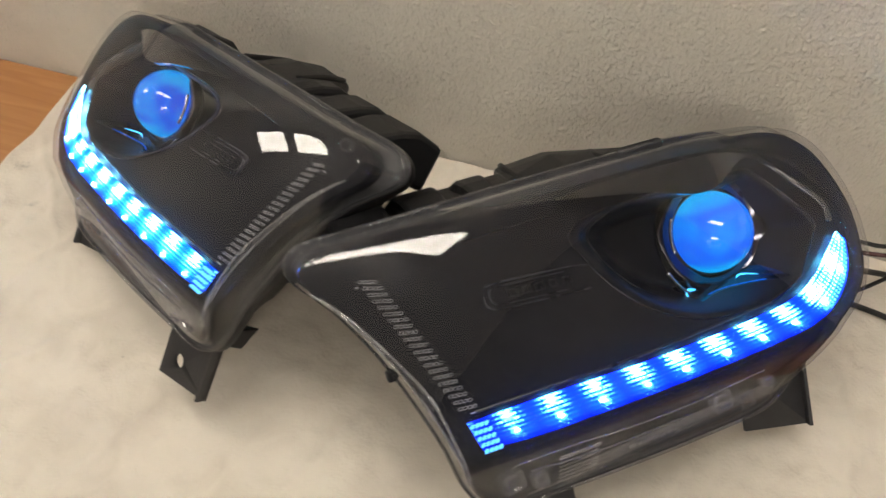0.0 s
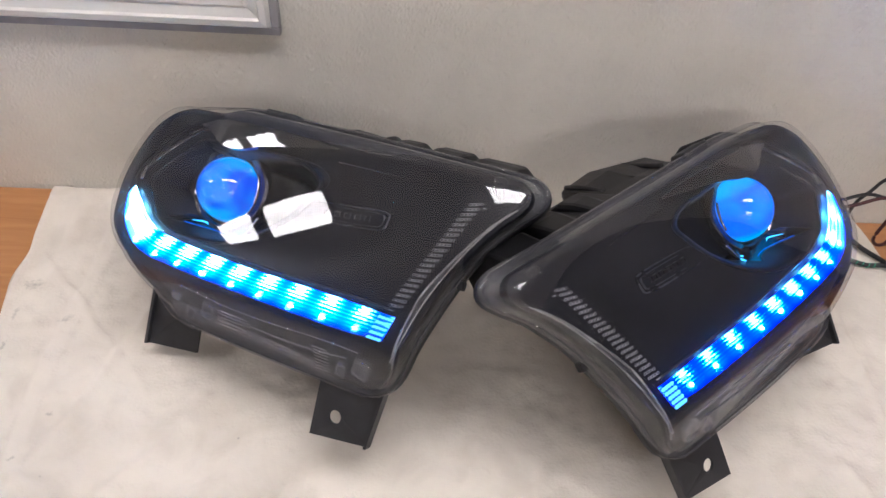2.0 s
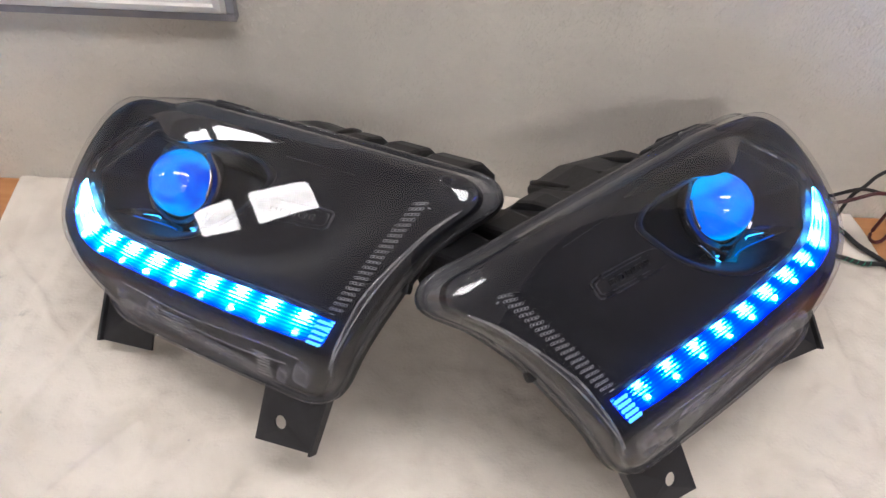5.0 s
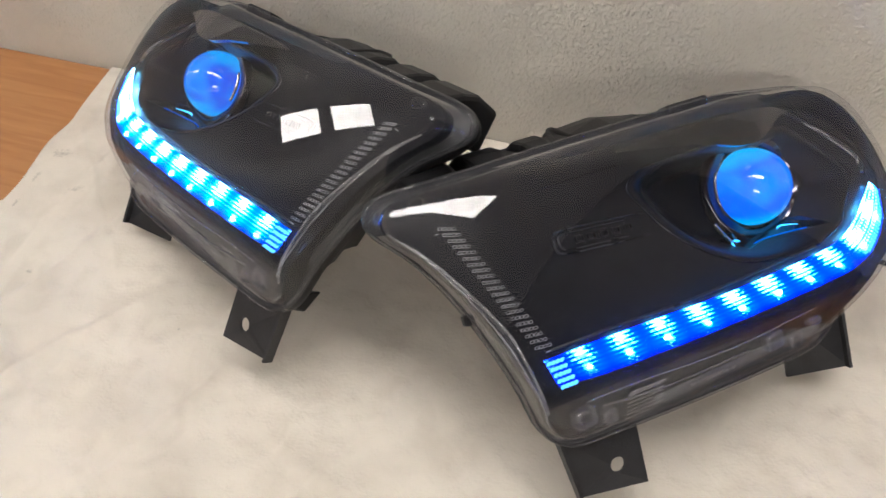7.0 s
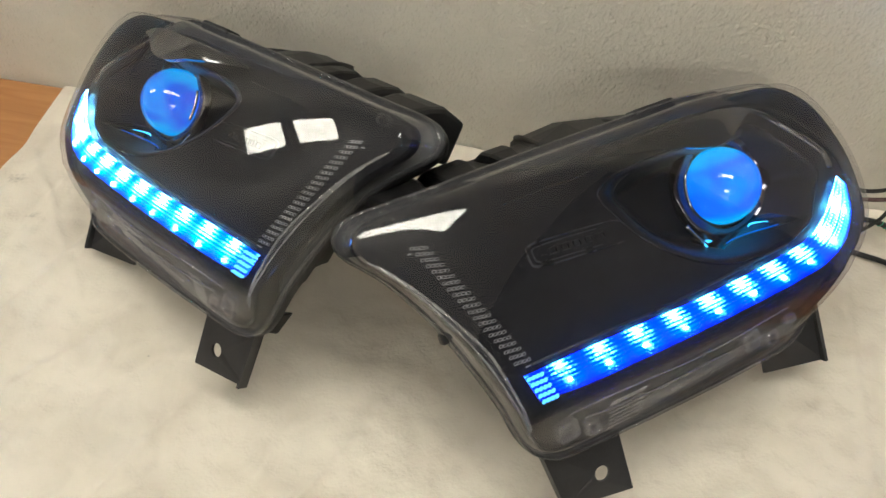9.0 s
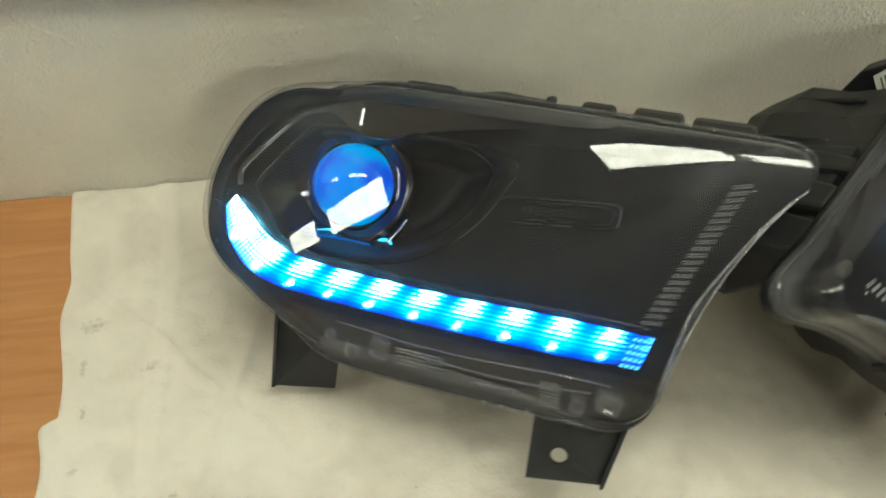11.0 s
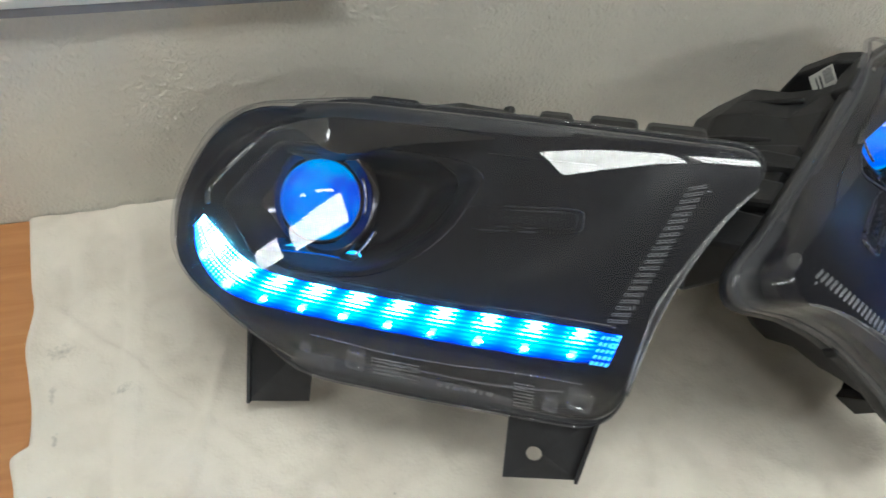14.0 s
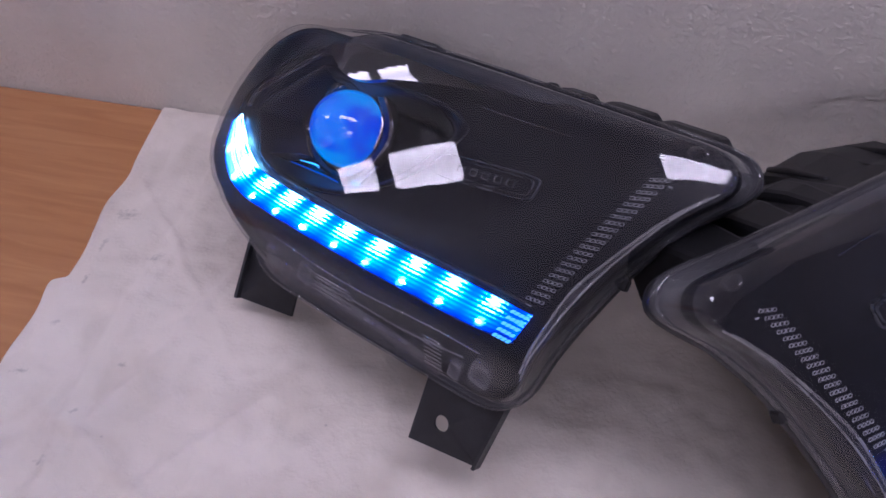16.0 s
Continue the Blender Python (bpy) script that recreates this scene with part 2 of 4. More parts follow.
M_LENS_A = lens_material("blue lit glass", (0.0, 0.085, 0.75), (0.0, 0.42, 1.0), 1.15)
M_LENS_B = lens_material("azure lit glass", (0.0, 0.14, 0.95), (0.0, 0.46, 1.0), 1.35)
M_LABEL = material("white paper label", (0.7, 0.69, 0.64), 0.7, vary=0.05, scale=50)
M_PRINT = material("pale grey label print", (0.36, 0.35, 0.34), 0.7, vary=0.4, scale=700)
M_INK = material("grey print", (0.12, 0.12, 0.12), 0.7)
M_FRAME = material("white frame paint", (0.66, 0.64, 0.6), 0.45, vary=0.05, scale=20, bump=0.1, bump_scale=200)
M_EDGE = material("shade-greyed frame edge", (0.30, 0.29, 0.30), 0.5, vary=0.15, scale=30)
M_PANEL = material("pale grey print", (0.34, 0.33, 0.36), 0.35, vary=0.1, scale=7)
M_SLEEVE = material("black braided sleeve", (0.015, 0.015, 0.016), 0.55, vary=0.4, scale=300, bump=0.8, bump_scale=900)
M_WIRE_RED = material("dark red wire", (0.06, 0.009, 0.011), 0.4, vary=0.2, scale=60)
M_GREEN = material("green tracer thread", (0.05, 0.35, 0.22), 0.6)


def tube_glow(name, colour, power):
    """A diffuser behind which fluorescent tubes show as brighter bands."""
    mat = glow(name, colour, power)
    nt = mat.node_tree
    co, wv, mr = nt.nodes.new("ShaderNodeTexCoord"), nt.nodes.new("ShaderNodeTexWave"), nt.nodes.new("ShaderNodeMapRange")
    wv.bands_direction = "Y"
    wv.inputs["Scale"].default_value = 1.3
    mr.inputs["To Min"].default_value, mr.inputs["To Max"].default_value = power * 0.75, power * 1.15
    nt.links.new(co.outputs["Object"], wv.inputs["Vector"])
    nt.links.new(wv.outputs["Fac"], mr.inputs["Value"])
    nt.links.new(mr.outputs[0], nt.nodes["Emission"].inputs["Strength"])
    return mat


M_TUBE = tube_glow("fluorescent diffuser", (1.0, 0.93, 0.82), 25.0)


def wood_material():
    mat = material("orange wood veneer", (0.42, 0.19, 0.07), 0.35, coat=0.25)
    nt = mat.node_tree
    b = nt.nodes["Principled BSDF"]
    co, mp = nt.nodes.new("ShaderNodeTexCoord"), nt.nodes.new("ShaderNodeMapping")
    mp.inputs["Scale"].default_value = (2.2, 26, 8)
    n = nt.nodes.new("ShaderNodeTexNoise")
    n.inputs["Scale"].default_value, n.inputs["Detail"].default_value, n.inputs["Distortion"].default_value = 3.0, 9, 0.6
    r = nt.nodes.new("ShaderNodeValToRGB")
    r.color_ramp.elements[0].position, r.color_ramp.elements[0].color = 0.3, (0.40, 0.175, 0.062, 1)
    r.color_ramp.elements[1].position, r.color_ramp.elements[1].color = 0.72, (0.50, 0.245, 0.098, 1)
    nt.links.new(co.outputs["Object"], mp.inputs["Vector"])
    nt.links.new(mp.outputs[0], n.inputs["Vector"])
    nt.links.new(n.outputs["Fac"], r.inputs["Fac"])
    # small dark dents and marks
    v = nt.nodes.new("ShaderNodeTexVoronoi")
    v.inputs["Scale"].default_value = 9
    nt.links.new(co.outputs["Object"], v.inputs["Vector"])
    s = nt.nodes.new("ShaderNodeValToRGB")
    s.color_ramp.elements[0].position, s.color_ramp.elements[0].color = 0.03, (0.2, 0.2, 0.2, 1)
    s.color_ramp.elements[1].position, s.color_ramp.elements[1].color = 0.06, (1, 1, 1, 1)
    nt.links.new(v.outputs["Distance"], s.inputs["Fac"])
    mx = nt.nodes.new("ShaderNodeMixRGB")
    mx.blend_type = "MULTIPLY"
    mx.inputs[0].default_value = 0.8
    nt.links.new(r.outputs[0], mx.inputs[1])
    nt.links.new(s.outputs[0], mx.inputs[2])
    nt.links.new(mx.outputs[0], b.inputs["Base Color"])
    bp = nt.nodes.new("ShaderNodeBump")
    bp.inputs["Strength"].default_value, bp.inputs["Distance"].default_value = 0.08, 0.001
    nt.links.new(n.outputs["Fac"], bp.inputs["Height"])
    nt.links.new(bp.outputs[0], b.inputs["Normal"])
    return mat


# smudges on the towel: x, y, half length, half width, turn
SMUDGES = [(-0.591, -0.195, 0.017, 0.011, 15), (-0.597, -0.246, 0.013, 0.005, 80), (-0.592, -0.298, 0.013, 0.004, 80), (-0.529, -0.252, 0.012, 0.007, 20),
           (-0.503, -0.393, 0.006, 0.005, 0), (-0.523, -0.452, 0.010, 0.004, 40), (-0.533, -0.508, 0.009, 0.006, 60), (-0.598, -0.358, 0.008, 0.005, 20), (-0.605, -0.421, 0.015, 0.004, 10),
           (-0.485, -0.474, 0.0022, 0.0018, 0), (-0.275, -0.417, 0.0022, 0.0018, 0)]


def towel_material():
    mat = material("white cotton towel", (0.78, 0.75, 0.70), 0.95, spec=0.15)
    nt = mat.node_tree
    b = nt.nodes["Principled BSDF"]
    b.inputs["Sheen Weight"].default_value = 0.25
    co = nt.nodes.new("ShaderNodeTexCoord")
    n = nt.nodes.new("ShaderNodeTexNoise")
    n.inputs["Scale"].default_value, n.inputs["Detail"].default_value = 7, 5
    nt.links.new(co.outputs["Object"], n.inputs["Vector"])
    r = nt.nodes.new("ShaderNodeValToRGB")
    r.color_ramp.elements[0].position, r.color_ramp.elements[0].color = 0.32, (0.64, 0.585, 0.51, 1)
    r.color_ramp.elements[1].position, r.color_ramp.elements[1].color = 0.62, (0.75, 0.69, 0.605, 1)
    nt.links.new(n.outputs["Fac"], r.inputs["Fac"])
    rough = nt.nodes.new("ShaderNodeTexNoise")
    rough.inputs["Scale"].default_value, rough.inputs["Detail"].default_value = 210, 5
    nt.links.new(co.outputs["Object"], rough.inputs["Vector"])
    # blotchy dirt, which spares a clean band along the fold
    blot = nt.nodes.new("ShaderNodeTexNoise")
    blot.inputs["Scale"].default_value, blot.inputs["Detail"].default_value, blot.inputs["Distortion"].default_value = 16, 9, 0.7
    nt.links.new(co.outputs["Object"], blot.inputs["Vector"])
    dirt = nt.nodes.new("ShaderNodeMapRange")
    dirt.inputs["From Min"].default_value, dirt.inputs["From Max"].default_value = 0.46, 0.72
    dirt.inputs["To Min"].default_value, dirt.inputs["To Max"].default_value = 0.0, 0.32
    nt.links.new(blot.outputs["Fac"], dirt.inputs["Value"])
    sx = nt.nodes.new("ShaderNodeSeparateXYZ")
    nt.links.new(co.outputs["Object"], sx.inputs[0])

    def calc(op, a, b=0.0):
        n2 = nt.nodes.new("ShaderNodeMath")
        n2.operation = op
        for k, val in enumerate((a, b)):
            if isinstance(val, (int, float)):
                n2.inputs[k].default_value = val
            else:
                nt.links.new(val, n2.inputs[k])
        return n2.outputs[0]

    wob = calc("MULTIPLY", calc("SINE", calc("MULTIPLY", sx.outputs[1], 13.0)), 0.008)
    band = nt.nodes.new("ShaderNodeMapRange")
    band.inputs["From Min"].default_value, band.inputs["From Max"].default_value = 0.008, 0.014
    nt.links.new(calc("ABSOLUTE", calc("ADD", calc("ADD", sx.outputs[0], 0.521), wob)), band.inputs["Value"])
    soil = nt.nodes.new("ShaderNodeMixRGB")
    soil.inputs[2].default_value = (0.47, 0.41, 0.34, 1)
    nt.links.new(calc("MULTIPLY", dirt.outputs[0], band.outputs[0]), soil.inputs[0])
    nt.links.new(r.outputs[0], soil.inputs[1])
    last = soil.outputs[0]
    flecks = calc("MULTIPLY", rough.outputs["Fac"], 2.6)
    for x, y, a, c, turn in SMUDGES:
        mp = nt.nodes.new("ShaderNodeMapping")
        mp.vector_type = "TEXTURE"
        mp.inputs["Location"].default_value, mp.inputs["Rotation"].default_value, mp.inputs["Scale"].default_value = (x, y, 0.0), (0, 0, radians(turn)), (a, c, 0.05)
        nt.links.new(co.outputs["Object"], mp.inputs["Vector"])
        ln = nt.nodes.new("ShaderNodeVectorMath")
        ln.operation = "LENGTH"
        nt.links.new(mp.outputs[0], ln.inputs[0])
        ad = nt.nodes.new("ShaderNodeMath")
        ad.operation = "ADD"
        nt.links.new(ln.outputs["Value"], ad.inputs[0])
        nt.links.new(flecks, ad.inputs[1])
        mr = nt.nodes.new("ShaderNodeMapRange")
        mr.inputs["From Min"].default_value, mr.inputs["From Max"].default_value = 1.2, 2.1
        mr.inputs["To Min"].default_value, mr.inputs["To Max"].default_value = 0.42, 0.0
        nt.links.new(ad.outputs[0], mr.inputs["Value"])
        mx = nt.nodes.new("ShaderNodeMixRGB")
        mx.inputs[2].default_value = (0.2, 0.19, 0.18, 1)
        nt.links.new(mr.outputs[0], mx.inputs[0])
        nt.links.new(last, mx.inputs[1])
        last = mx.outputs[0]
    nt.links.new(last, b.inputs["Base Color"])
    bp = nt.nodes.new("ShaderNodeBump")
    bp.inputs["Strength"].default_value, bp.inputs["Distance"].default_value = 0.5, 0.0018
    nt.links.new(rough.outputs["Fac"], bp.inputs["Height"])
    nt.links.new(bp.outputs[0], b.inputs["Normal"])
    return mat


M_WOOD, M_TOWEL = wood_material(), towel_material()


# ---- mesh helpers ----
def part(name, bm, mat, parent=None, label="", smooth=False, bevel=0.0):
    me = bpy.data.meshes.new(name)
    bmesh.ops.recalc_face_normals(bm, faces=bm.faces)
    if smooth:
        for f in bm.faces:
            f.smooth = True
    bm.to_mesh(me)
    bm.free()
    me.materials.append(mat)
    ob = new(name, me)
    ob.parent = parent
    if bevel:
        md = ob.modifiers.new("bevel", "BEVEL")
        md.width, md.segments, md.limit_method = bevel, 2, "ANGLE"
    if label:
        tagged(ob, label)
    return ob


def share(name, ob, m, parent):
    twin = new(name, ob.data)
    twin.parent, twin.matrix_basis = parent, m
    return twin


def box(x0, x1, y0, y1, z0, z1, bm=None):
    bm = bm or bmesh.new()
    m = Matrix.Translation(((x0 + x1) / 2, (y0 + y1) / 2, (z0 + z1) / 2)) @ Matrix.Diagonal((x1 - x0, y1 - y0, z1 - z0, 1))
    bmesh.ops.create_cube(bm, size=1, matrix=m)
    return bm


def loft(rings, closed=True, cap0=False, cap1=False, bm=None):
    """Faces between rings of equal length."""
    bm = bm or bmesh.new()
    vs = [[bm.verts.new(p) for p in ring] for ring in rings]
    n = len(rings[0])
    for a, b in zip(vs, vs[1:]):
        for i in range(n if closed else n - 1):
            j = (i + 1) % n
            bm.faces.new((a[i], a[j], b[j], b[i]))
    if cap0:
        bm.faces.new(list(reversed(vs[0])))
    if cap1:
        bm.faces.new(vs[-1])
    return bm


def spline(points, n, closed=False):
    """n points along a smooth line through the given ones."""
    p = [np.array(q, float) for q in points]
    m = len(p)
    segs = m if closed else m - 1
    out = []
    for k in range(n):
        s = k / n * segs if closed else k / (n - 1) * segs
        i = min(int(s), segs - 1)
        f = s - i
        get = (lambda j: p[j % m]) if closed else (lambda j: p[min(max(j, 0), m - 1)])
        a, b, c, d = get(i - 1), get(i), get(i + 1), get(i + 2)
        out.append(0.5 * ((2 * b) + (c - a) * f + (2 * a - 5 * b + 4 * c - d) * f * f + (3 * b - a - 3 * c + d) * f ** 3))
    return out


def even(points, n, closed=False):
    """n points at even steps along a smooth line through the given ones."""
    fine = spline(points, n * 8, closed)
    if closed:
        fine.append(fine[0])
    fine = np.array(fine)
    lengths = np.r_[0, np.cumsum(np.linalg.norm(np.diff(fine, axis=0), axis=1))]
    at = np.linspace(0, lengths[-1], n, endpoint=not closed)
    return np.stack([np.interp(at, lengths, fine[:, k]) for k in range(fine.shape[1])], 1)


def tube(points, radius, n=60, sides=8, bm=None):
    line = [Vector(p) for p in even(points, n)]
    rings, up = [], Vector((0, 0, 1))
    for i, p in enumerate(line):
        d = (line[min(i + 1, n - 1)] - line[max(i - 1, 0)]).normalized()
        a = d.cross(up)
        a = a.normalized() if a.length > 1e-4 else Vector((1, 0, 0))
        b = d.cross(a)
        rings.append([p + radius * (math.cos(t) * a + math.sin(t) * b) for t in (2 * math.pi * k / sides for k in range(sides))])
    return loft(rings, True, True, True, bm)


def step(x, a, b):
    t = min(1, max(0, (x - a) / (b - a)))
    return t * t * (3 - 2 * t)


# ---- room ----
X0, X1, Y0, Z0, Z1 = ROOM["x0"], ROOM["x1"], ROOM["y0"], ROOM["z0"], ROOM["z1"]


def textured_wall():
    """The wall behind the table: knock-down plaster, raised flakes over a flat ground."""
    xs, zs = np.arange(-1.02, 0.8001, 0.0012), np.arange(-0.03, 0.5201, 0.0012)
    bm = bmesh.new()
    rows = []
    for z in zs:
        row = []
        for x in xs:
            shift = 0.9 * noise.noise(Vector((x * 70, z * 70, 3.0)))
            near = noise.voronoi(Vector((x * 310 + shift, z * 340 - shift, 0.0)))[0][0]
            a = noise.noise(Vector((x * 120 + 40, z * 130, 0.0)))
            b = noise.noise(Vector((x * 260 - z * 40, z * 280 + x * 40, 9.0)))
            h = 0.0017 * step(0.8 - near, 0.0, 0.75) * (0.4 + 0.6 * step(a, -0.4, 0.4)) + 0.0006 * b
            edge = min(x + 1.02, 0.8 - x, z + 0.03, 0.52 - z)
            row.append(bm.verts.new((x, -h * step(edge, 0, 0.02) - 0.0002, z)))
        rows.append(row)
    for a, b in zip(rows, rows[1:]):
        for i in range(len(a) - 1):
            bm.faces.new((a[i], a[i + 1], b[i + 1], b[i]))
    # the plain rest of the wall round the relief, and its thickness
    for x0, x1, z0, z1 in ((X0, -1.02, Z0, Z1), (0.8, X1, Z0, Z1), (-1.02, 0.8, Z0, -0.03), (-1.02, 0.8, 0.52, Z1)):
        v = [bm.verts.new(p) for p in ((x0, -0.0002, z0), (x1, -0.0002, z0), (x1, -0.0002, z1), (x0, -0.0002, z1))]
        bm.faces.new(v)
    box(X0, X1, 0.02, 0.14, Z0, Z1, bm)
    me = bpy.data.meshes.new("wall_north")
    for f in bm.faces:
        f.smooth = True
    bm.to_mesh(me)
    bm.free()
    me.materials.append(M_WALL)
    return tagged(new("wall_north", me), "cream painted wall with knock-down plaster texture", "wall", kind="structure")


textured_wall()
tagged(part("wall_south", box(X0, X1, Y0 - 0.12, Y0, Z0, Z1), M_ROOM), "plain cream painted wall", "wall", kind="structure")
# unseen wall, set close and dark so that the covers reflect black
tagged(part("wall_east", box(X1, X1 + 0.12, Y0 - 0.12, 0.14, Z0, Z1), M_DUSK), "unseen wall, kept dark for the covers' reflections", "wall", kind="structure")
tagged(part("wall_west", box(X0 - 0.12, X0, Y0 - 0.12, 0.14, Z0, Z1), M_ROOM), "plain cream painted wall", "wall", kind="structure")
tagged(part("floor", box(X0 - 0.12, X1 + 0.12, Y0 - 0.12, 0.14, Z0 - 0.1, Z0), M_FLOOR), "grey carpeted floor", "floor", kind="structure")
tagged(part("ceiling", box(X0 - 0.12, X1 + 0.12, Y0 - 0.12, 0.14, Z1, Z1 + 0.1), M_ROOM), "plain white ceiling", "ceiling", kind="structure")


def troffer(x, y, sx, sy):
    t = tagged(new("ceiling_light"), "white recessed fluorescent ceiling light, switched on", "ceiling light", group="ceiling lights")
    t.matrix_basis = pose(x, y, Z1)
    a, b = sx / 2, sy / 2
    rings = [[(-p, -q, h), (p, -q, h), (p, q, h), (-p, q, h)] for p, q, h in ((a + 0.03, b + 0.03, -0.002), (a + 0.028, b + 0.028, -0.012), (a, b, -0.012), (a - 0.004, b - 0.004, -0.003))]
    part("frame", loft(rings), M_FRAME, t)
    part("diffuser", box(-a + 0.004, a - 0.004, -b + 0.004, b - 0.004, -0.0075, -0.0045), M_TUBE, t, "lit ribbed diffuser")


for row in TROFFERS:
    troffer(*row)


def table():
    t = tagged(new("table"), "long table with an orange wood veneer top against the wall", "table")
    part("tabletop", box(-1.45, 1.4, -0.78, -0.003, -0.034, -0.004), M_WOOD, t, bevel=0.003)
    leg = part("leg", box(-0.025, 0.025, -0.025, 0.025, Z0, -0.034), M_HOUSING, t, "black metal leg", bevel=0.003)
    leg.matrix_basis = pose(-1.38, -0.71, 0)
    for x, y in ((1.33, -0.71), (-1.38, -0.08), (1.33, -0.08)):
        share("leg", leg, pose(x, y, 0), t)


table()


# soft folds in the towel: two ends, half width, height
FOLDS = [(-0.42, -0.22, -0.55, -0.60, 0.007, 0.0022), (-0.33, -0.38, -0.50, -0.62, 0.009, 0.0025), (-0.20, -0.45, -0.30, -0.70, 0.008, 0.0022), (0.02, -0.40, -0.12, -0.70, 0.008, 0.002),
         (0.30, -0.52, 0.12, -0.72, 0.009, 0.0022), (-0.60, -0.14, -0.45, -0.30, 0.006, 0.0016), (0.44, -0.42, 0.56, -0.66, 0.008, 0.002), (-0.10, -0.52, 0.22, -0.62, 0.010, 0.0018),
         (-0.58, -0.44, -0.36, -0.56, 0.007, 0.0018)]


def towel():
    """A white towel spread over the table: ragged left and right edges, fold creases, soft waves."""
    left = even([(-0.632, -0.003), (-0.629, -0.05), (-0.625, -0.10), (-0.621, -0.135), (-0.627, -0.18), (-0.622, -0.22), (-0.617, -0.258), (-0.617, -0.290), (-0.619, -0.298), (-0.630, -0.304), (-0.634, -0.312), (-0.628, -0.35), (-0.631, -0.405),
                 (-0.626, -0.445), (-0.628, -0.52), (-0.63, -0.77)], 220)
    right = even([(0.597, -0.003), (0.607, -0.04), (0.615, -0.095), (0.617, -0.2), (0.62, -0.4), (0.618, -0.6), (0.62, -0.77)], 220)
    rows = []
    bm = bmesh.new()
    nx = 420
    for (ax, ay), (bx, by) in zip(left, right):
        row = []
        for i in range(nx):
            f = i / (nx - 1)
            x, y = ax + (bx - ax) * f, ay + (by - ay) * f
            d = x + 0.521 + 0.008 * math.sin(13 * y)
            crease = 0.0011 * (math.tanh((d + 0.011) / 0.003) - math.tanh((d - 0.011) / 0.003))
            crease += 0.0025 * math.exp(-((x - 0.505 - 0.05 * (-y - 0.15)) / 0.006) ** 2)
            wave = 0.0030 * noise.noise(Vector((x * 6, y * 12, 1))) + 0.0024 * noise.noise(Vector((x * 20, y * 30, 4))) + 0.0020 * noise.noise(Vector((x * 48, y * 55, 6))) + 0.0014 * abs(noise.noise(Vector((x * 9 + y * 5, y * 16 - x * 4, 8)))) ** 0.5
            for px, py, qx, qy, wide, high in FOLDS:
                lx, ly = qx - px, qy - py
                k = ((x - px) * lx + (y - py) * ly) / (lx * lx + ly * ly)
                if -0.2 < k < 1.2:
                    off = ((x - px) * ly - (y - py) * lx) / math.hypot(lx, ly) + 0.006 * noise.noise(Vector((k * 4, px * 9, 2)))
                    crease += 2.2 * high * math.exp(-(off / wide) ** 2) * step(k, -0.2, 0.2) * step(1.2 - k, 0, 0.4)
            edge = min(f, 1 - f) * (bx - ax)
            lift = step(edge, 0, 0.03)
            z = -0.0035 + 0.0035 * step(edge, 0.0, 0.003) + (wave - 0.0006 + crease) * lift
            back = step(-y, 0.0, 0.05)
            z += (1 - back) * 0.004 * (0.5 + 0.5 * math.sin(x * 14 + 1)) * lift
            row.append(bm.verts.new((x, y, min(max(z, -0.0022 if lift > 0.5 else -0.0036), 0.012))))
        rows.append(row)
    for a, b in zip(rows, rows[1:]):
        for i in range(nx - 1):
            bm.faces.new((a[i], a[i + 1], b[i + 1], b[i]))
    me = bpy.data.meshes.new("towel")
    for f in bm.faces:
        f.smooth = True
    bm.to_mesh(me)
    bm.free()
    me.materials.append(M_TOWEL)
    tagged(new("towel", me), "creased white cotton towel with grey smudges, spread over the wooden table", "towel")


towel()


def picture_frame():
    p = tagged(new("picture_frame"), "white moulded picture frame hanging on the textured wall", "picture frame")
    x1, z0, wide, tall, band = -0.267, 0.300, 0.60, 0.5, 0.04
    x0, z1 = x1 - wide, z0 + tall
    # moulding profile: distance inwards from the outer edge, and how far it stands off the wall
    prof = [(0, 0.0), (0, 0.014), (0.004, 0.019), (0.012, 0.020), (0.014, 0.016), (0.026, 0.013), (0.030, 0.015), (0.036, 0.014), (0.040, 0.008), (0.040, 0.0)]
    corners = [(x0, z0, 1, 1), (x1, z0, -1, 1), (x1, z1, -1, -1), (x0, z1, 1, -1)]
    for k in range(4):
        a, b = corners[k], corners[(k + 1) % 4]
        rings = [[(c[0] + c[2] * d, -0.0035 - h, c[1] + c[3] * d) for d, h in prof] for c in (a, b)]
        part("rail", loft(rings, True, True, True), M_FRAME, p)
    # outer edge that stands proud of the pale moulding's back, greyed for the shade underneath
    e = 0.011
    for a0, a1, b0, b1 in ((x0 - e, x1 + e, z0 - e, z0 - 0.0003), (x0 - e, x1 + e, z1 + 0.0003, z1 + e), (x0 - e, x0 - 0.0003, z0, z1), (x1 + 0.0003, x1 + e, z0, z1)):
        part("outer_edge", box(a0, a1, -0.017, -0.0035, b0, b1), M_EDGE, p, "outer edge, greyed for the shade under the frame", bevel=0.0015)
    part("picture", box(x0 + band, x1 - band, -0.009, -0.004, z0 + band, z1 - band), M_PANEL, p, "pale lilac grey print")


picture_frame()

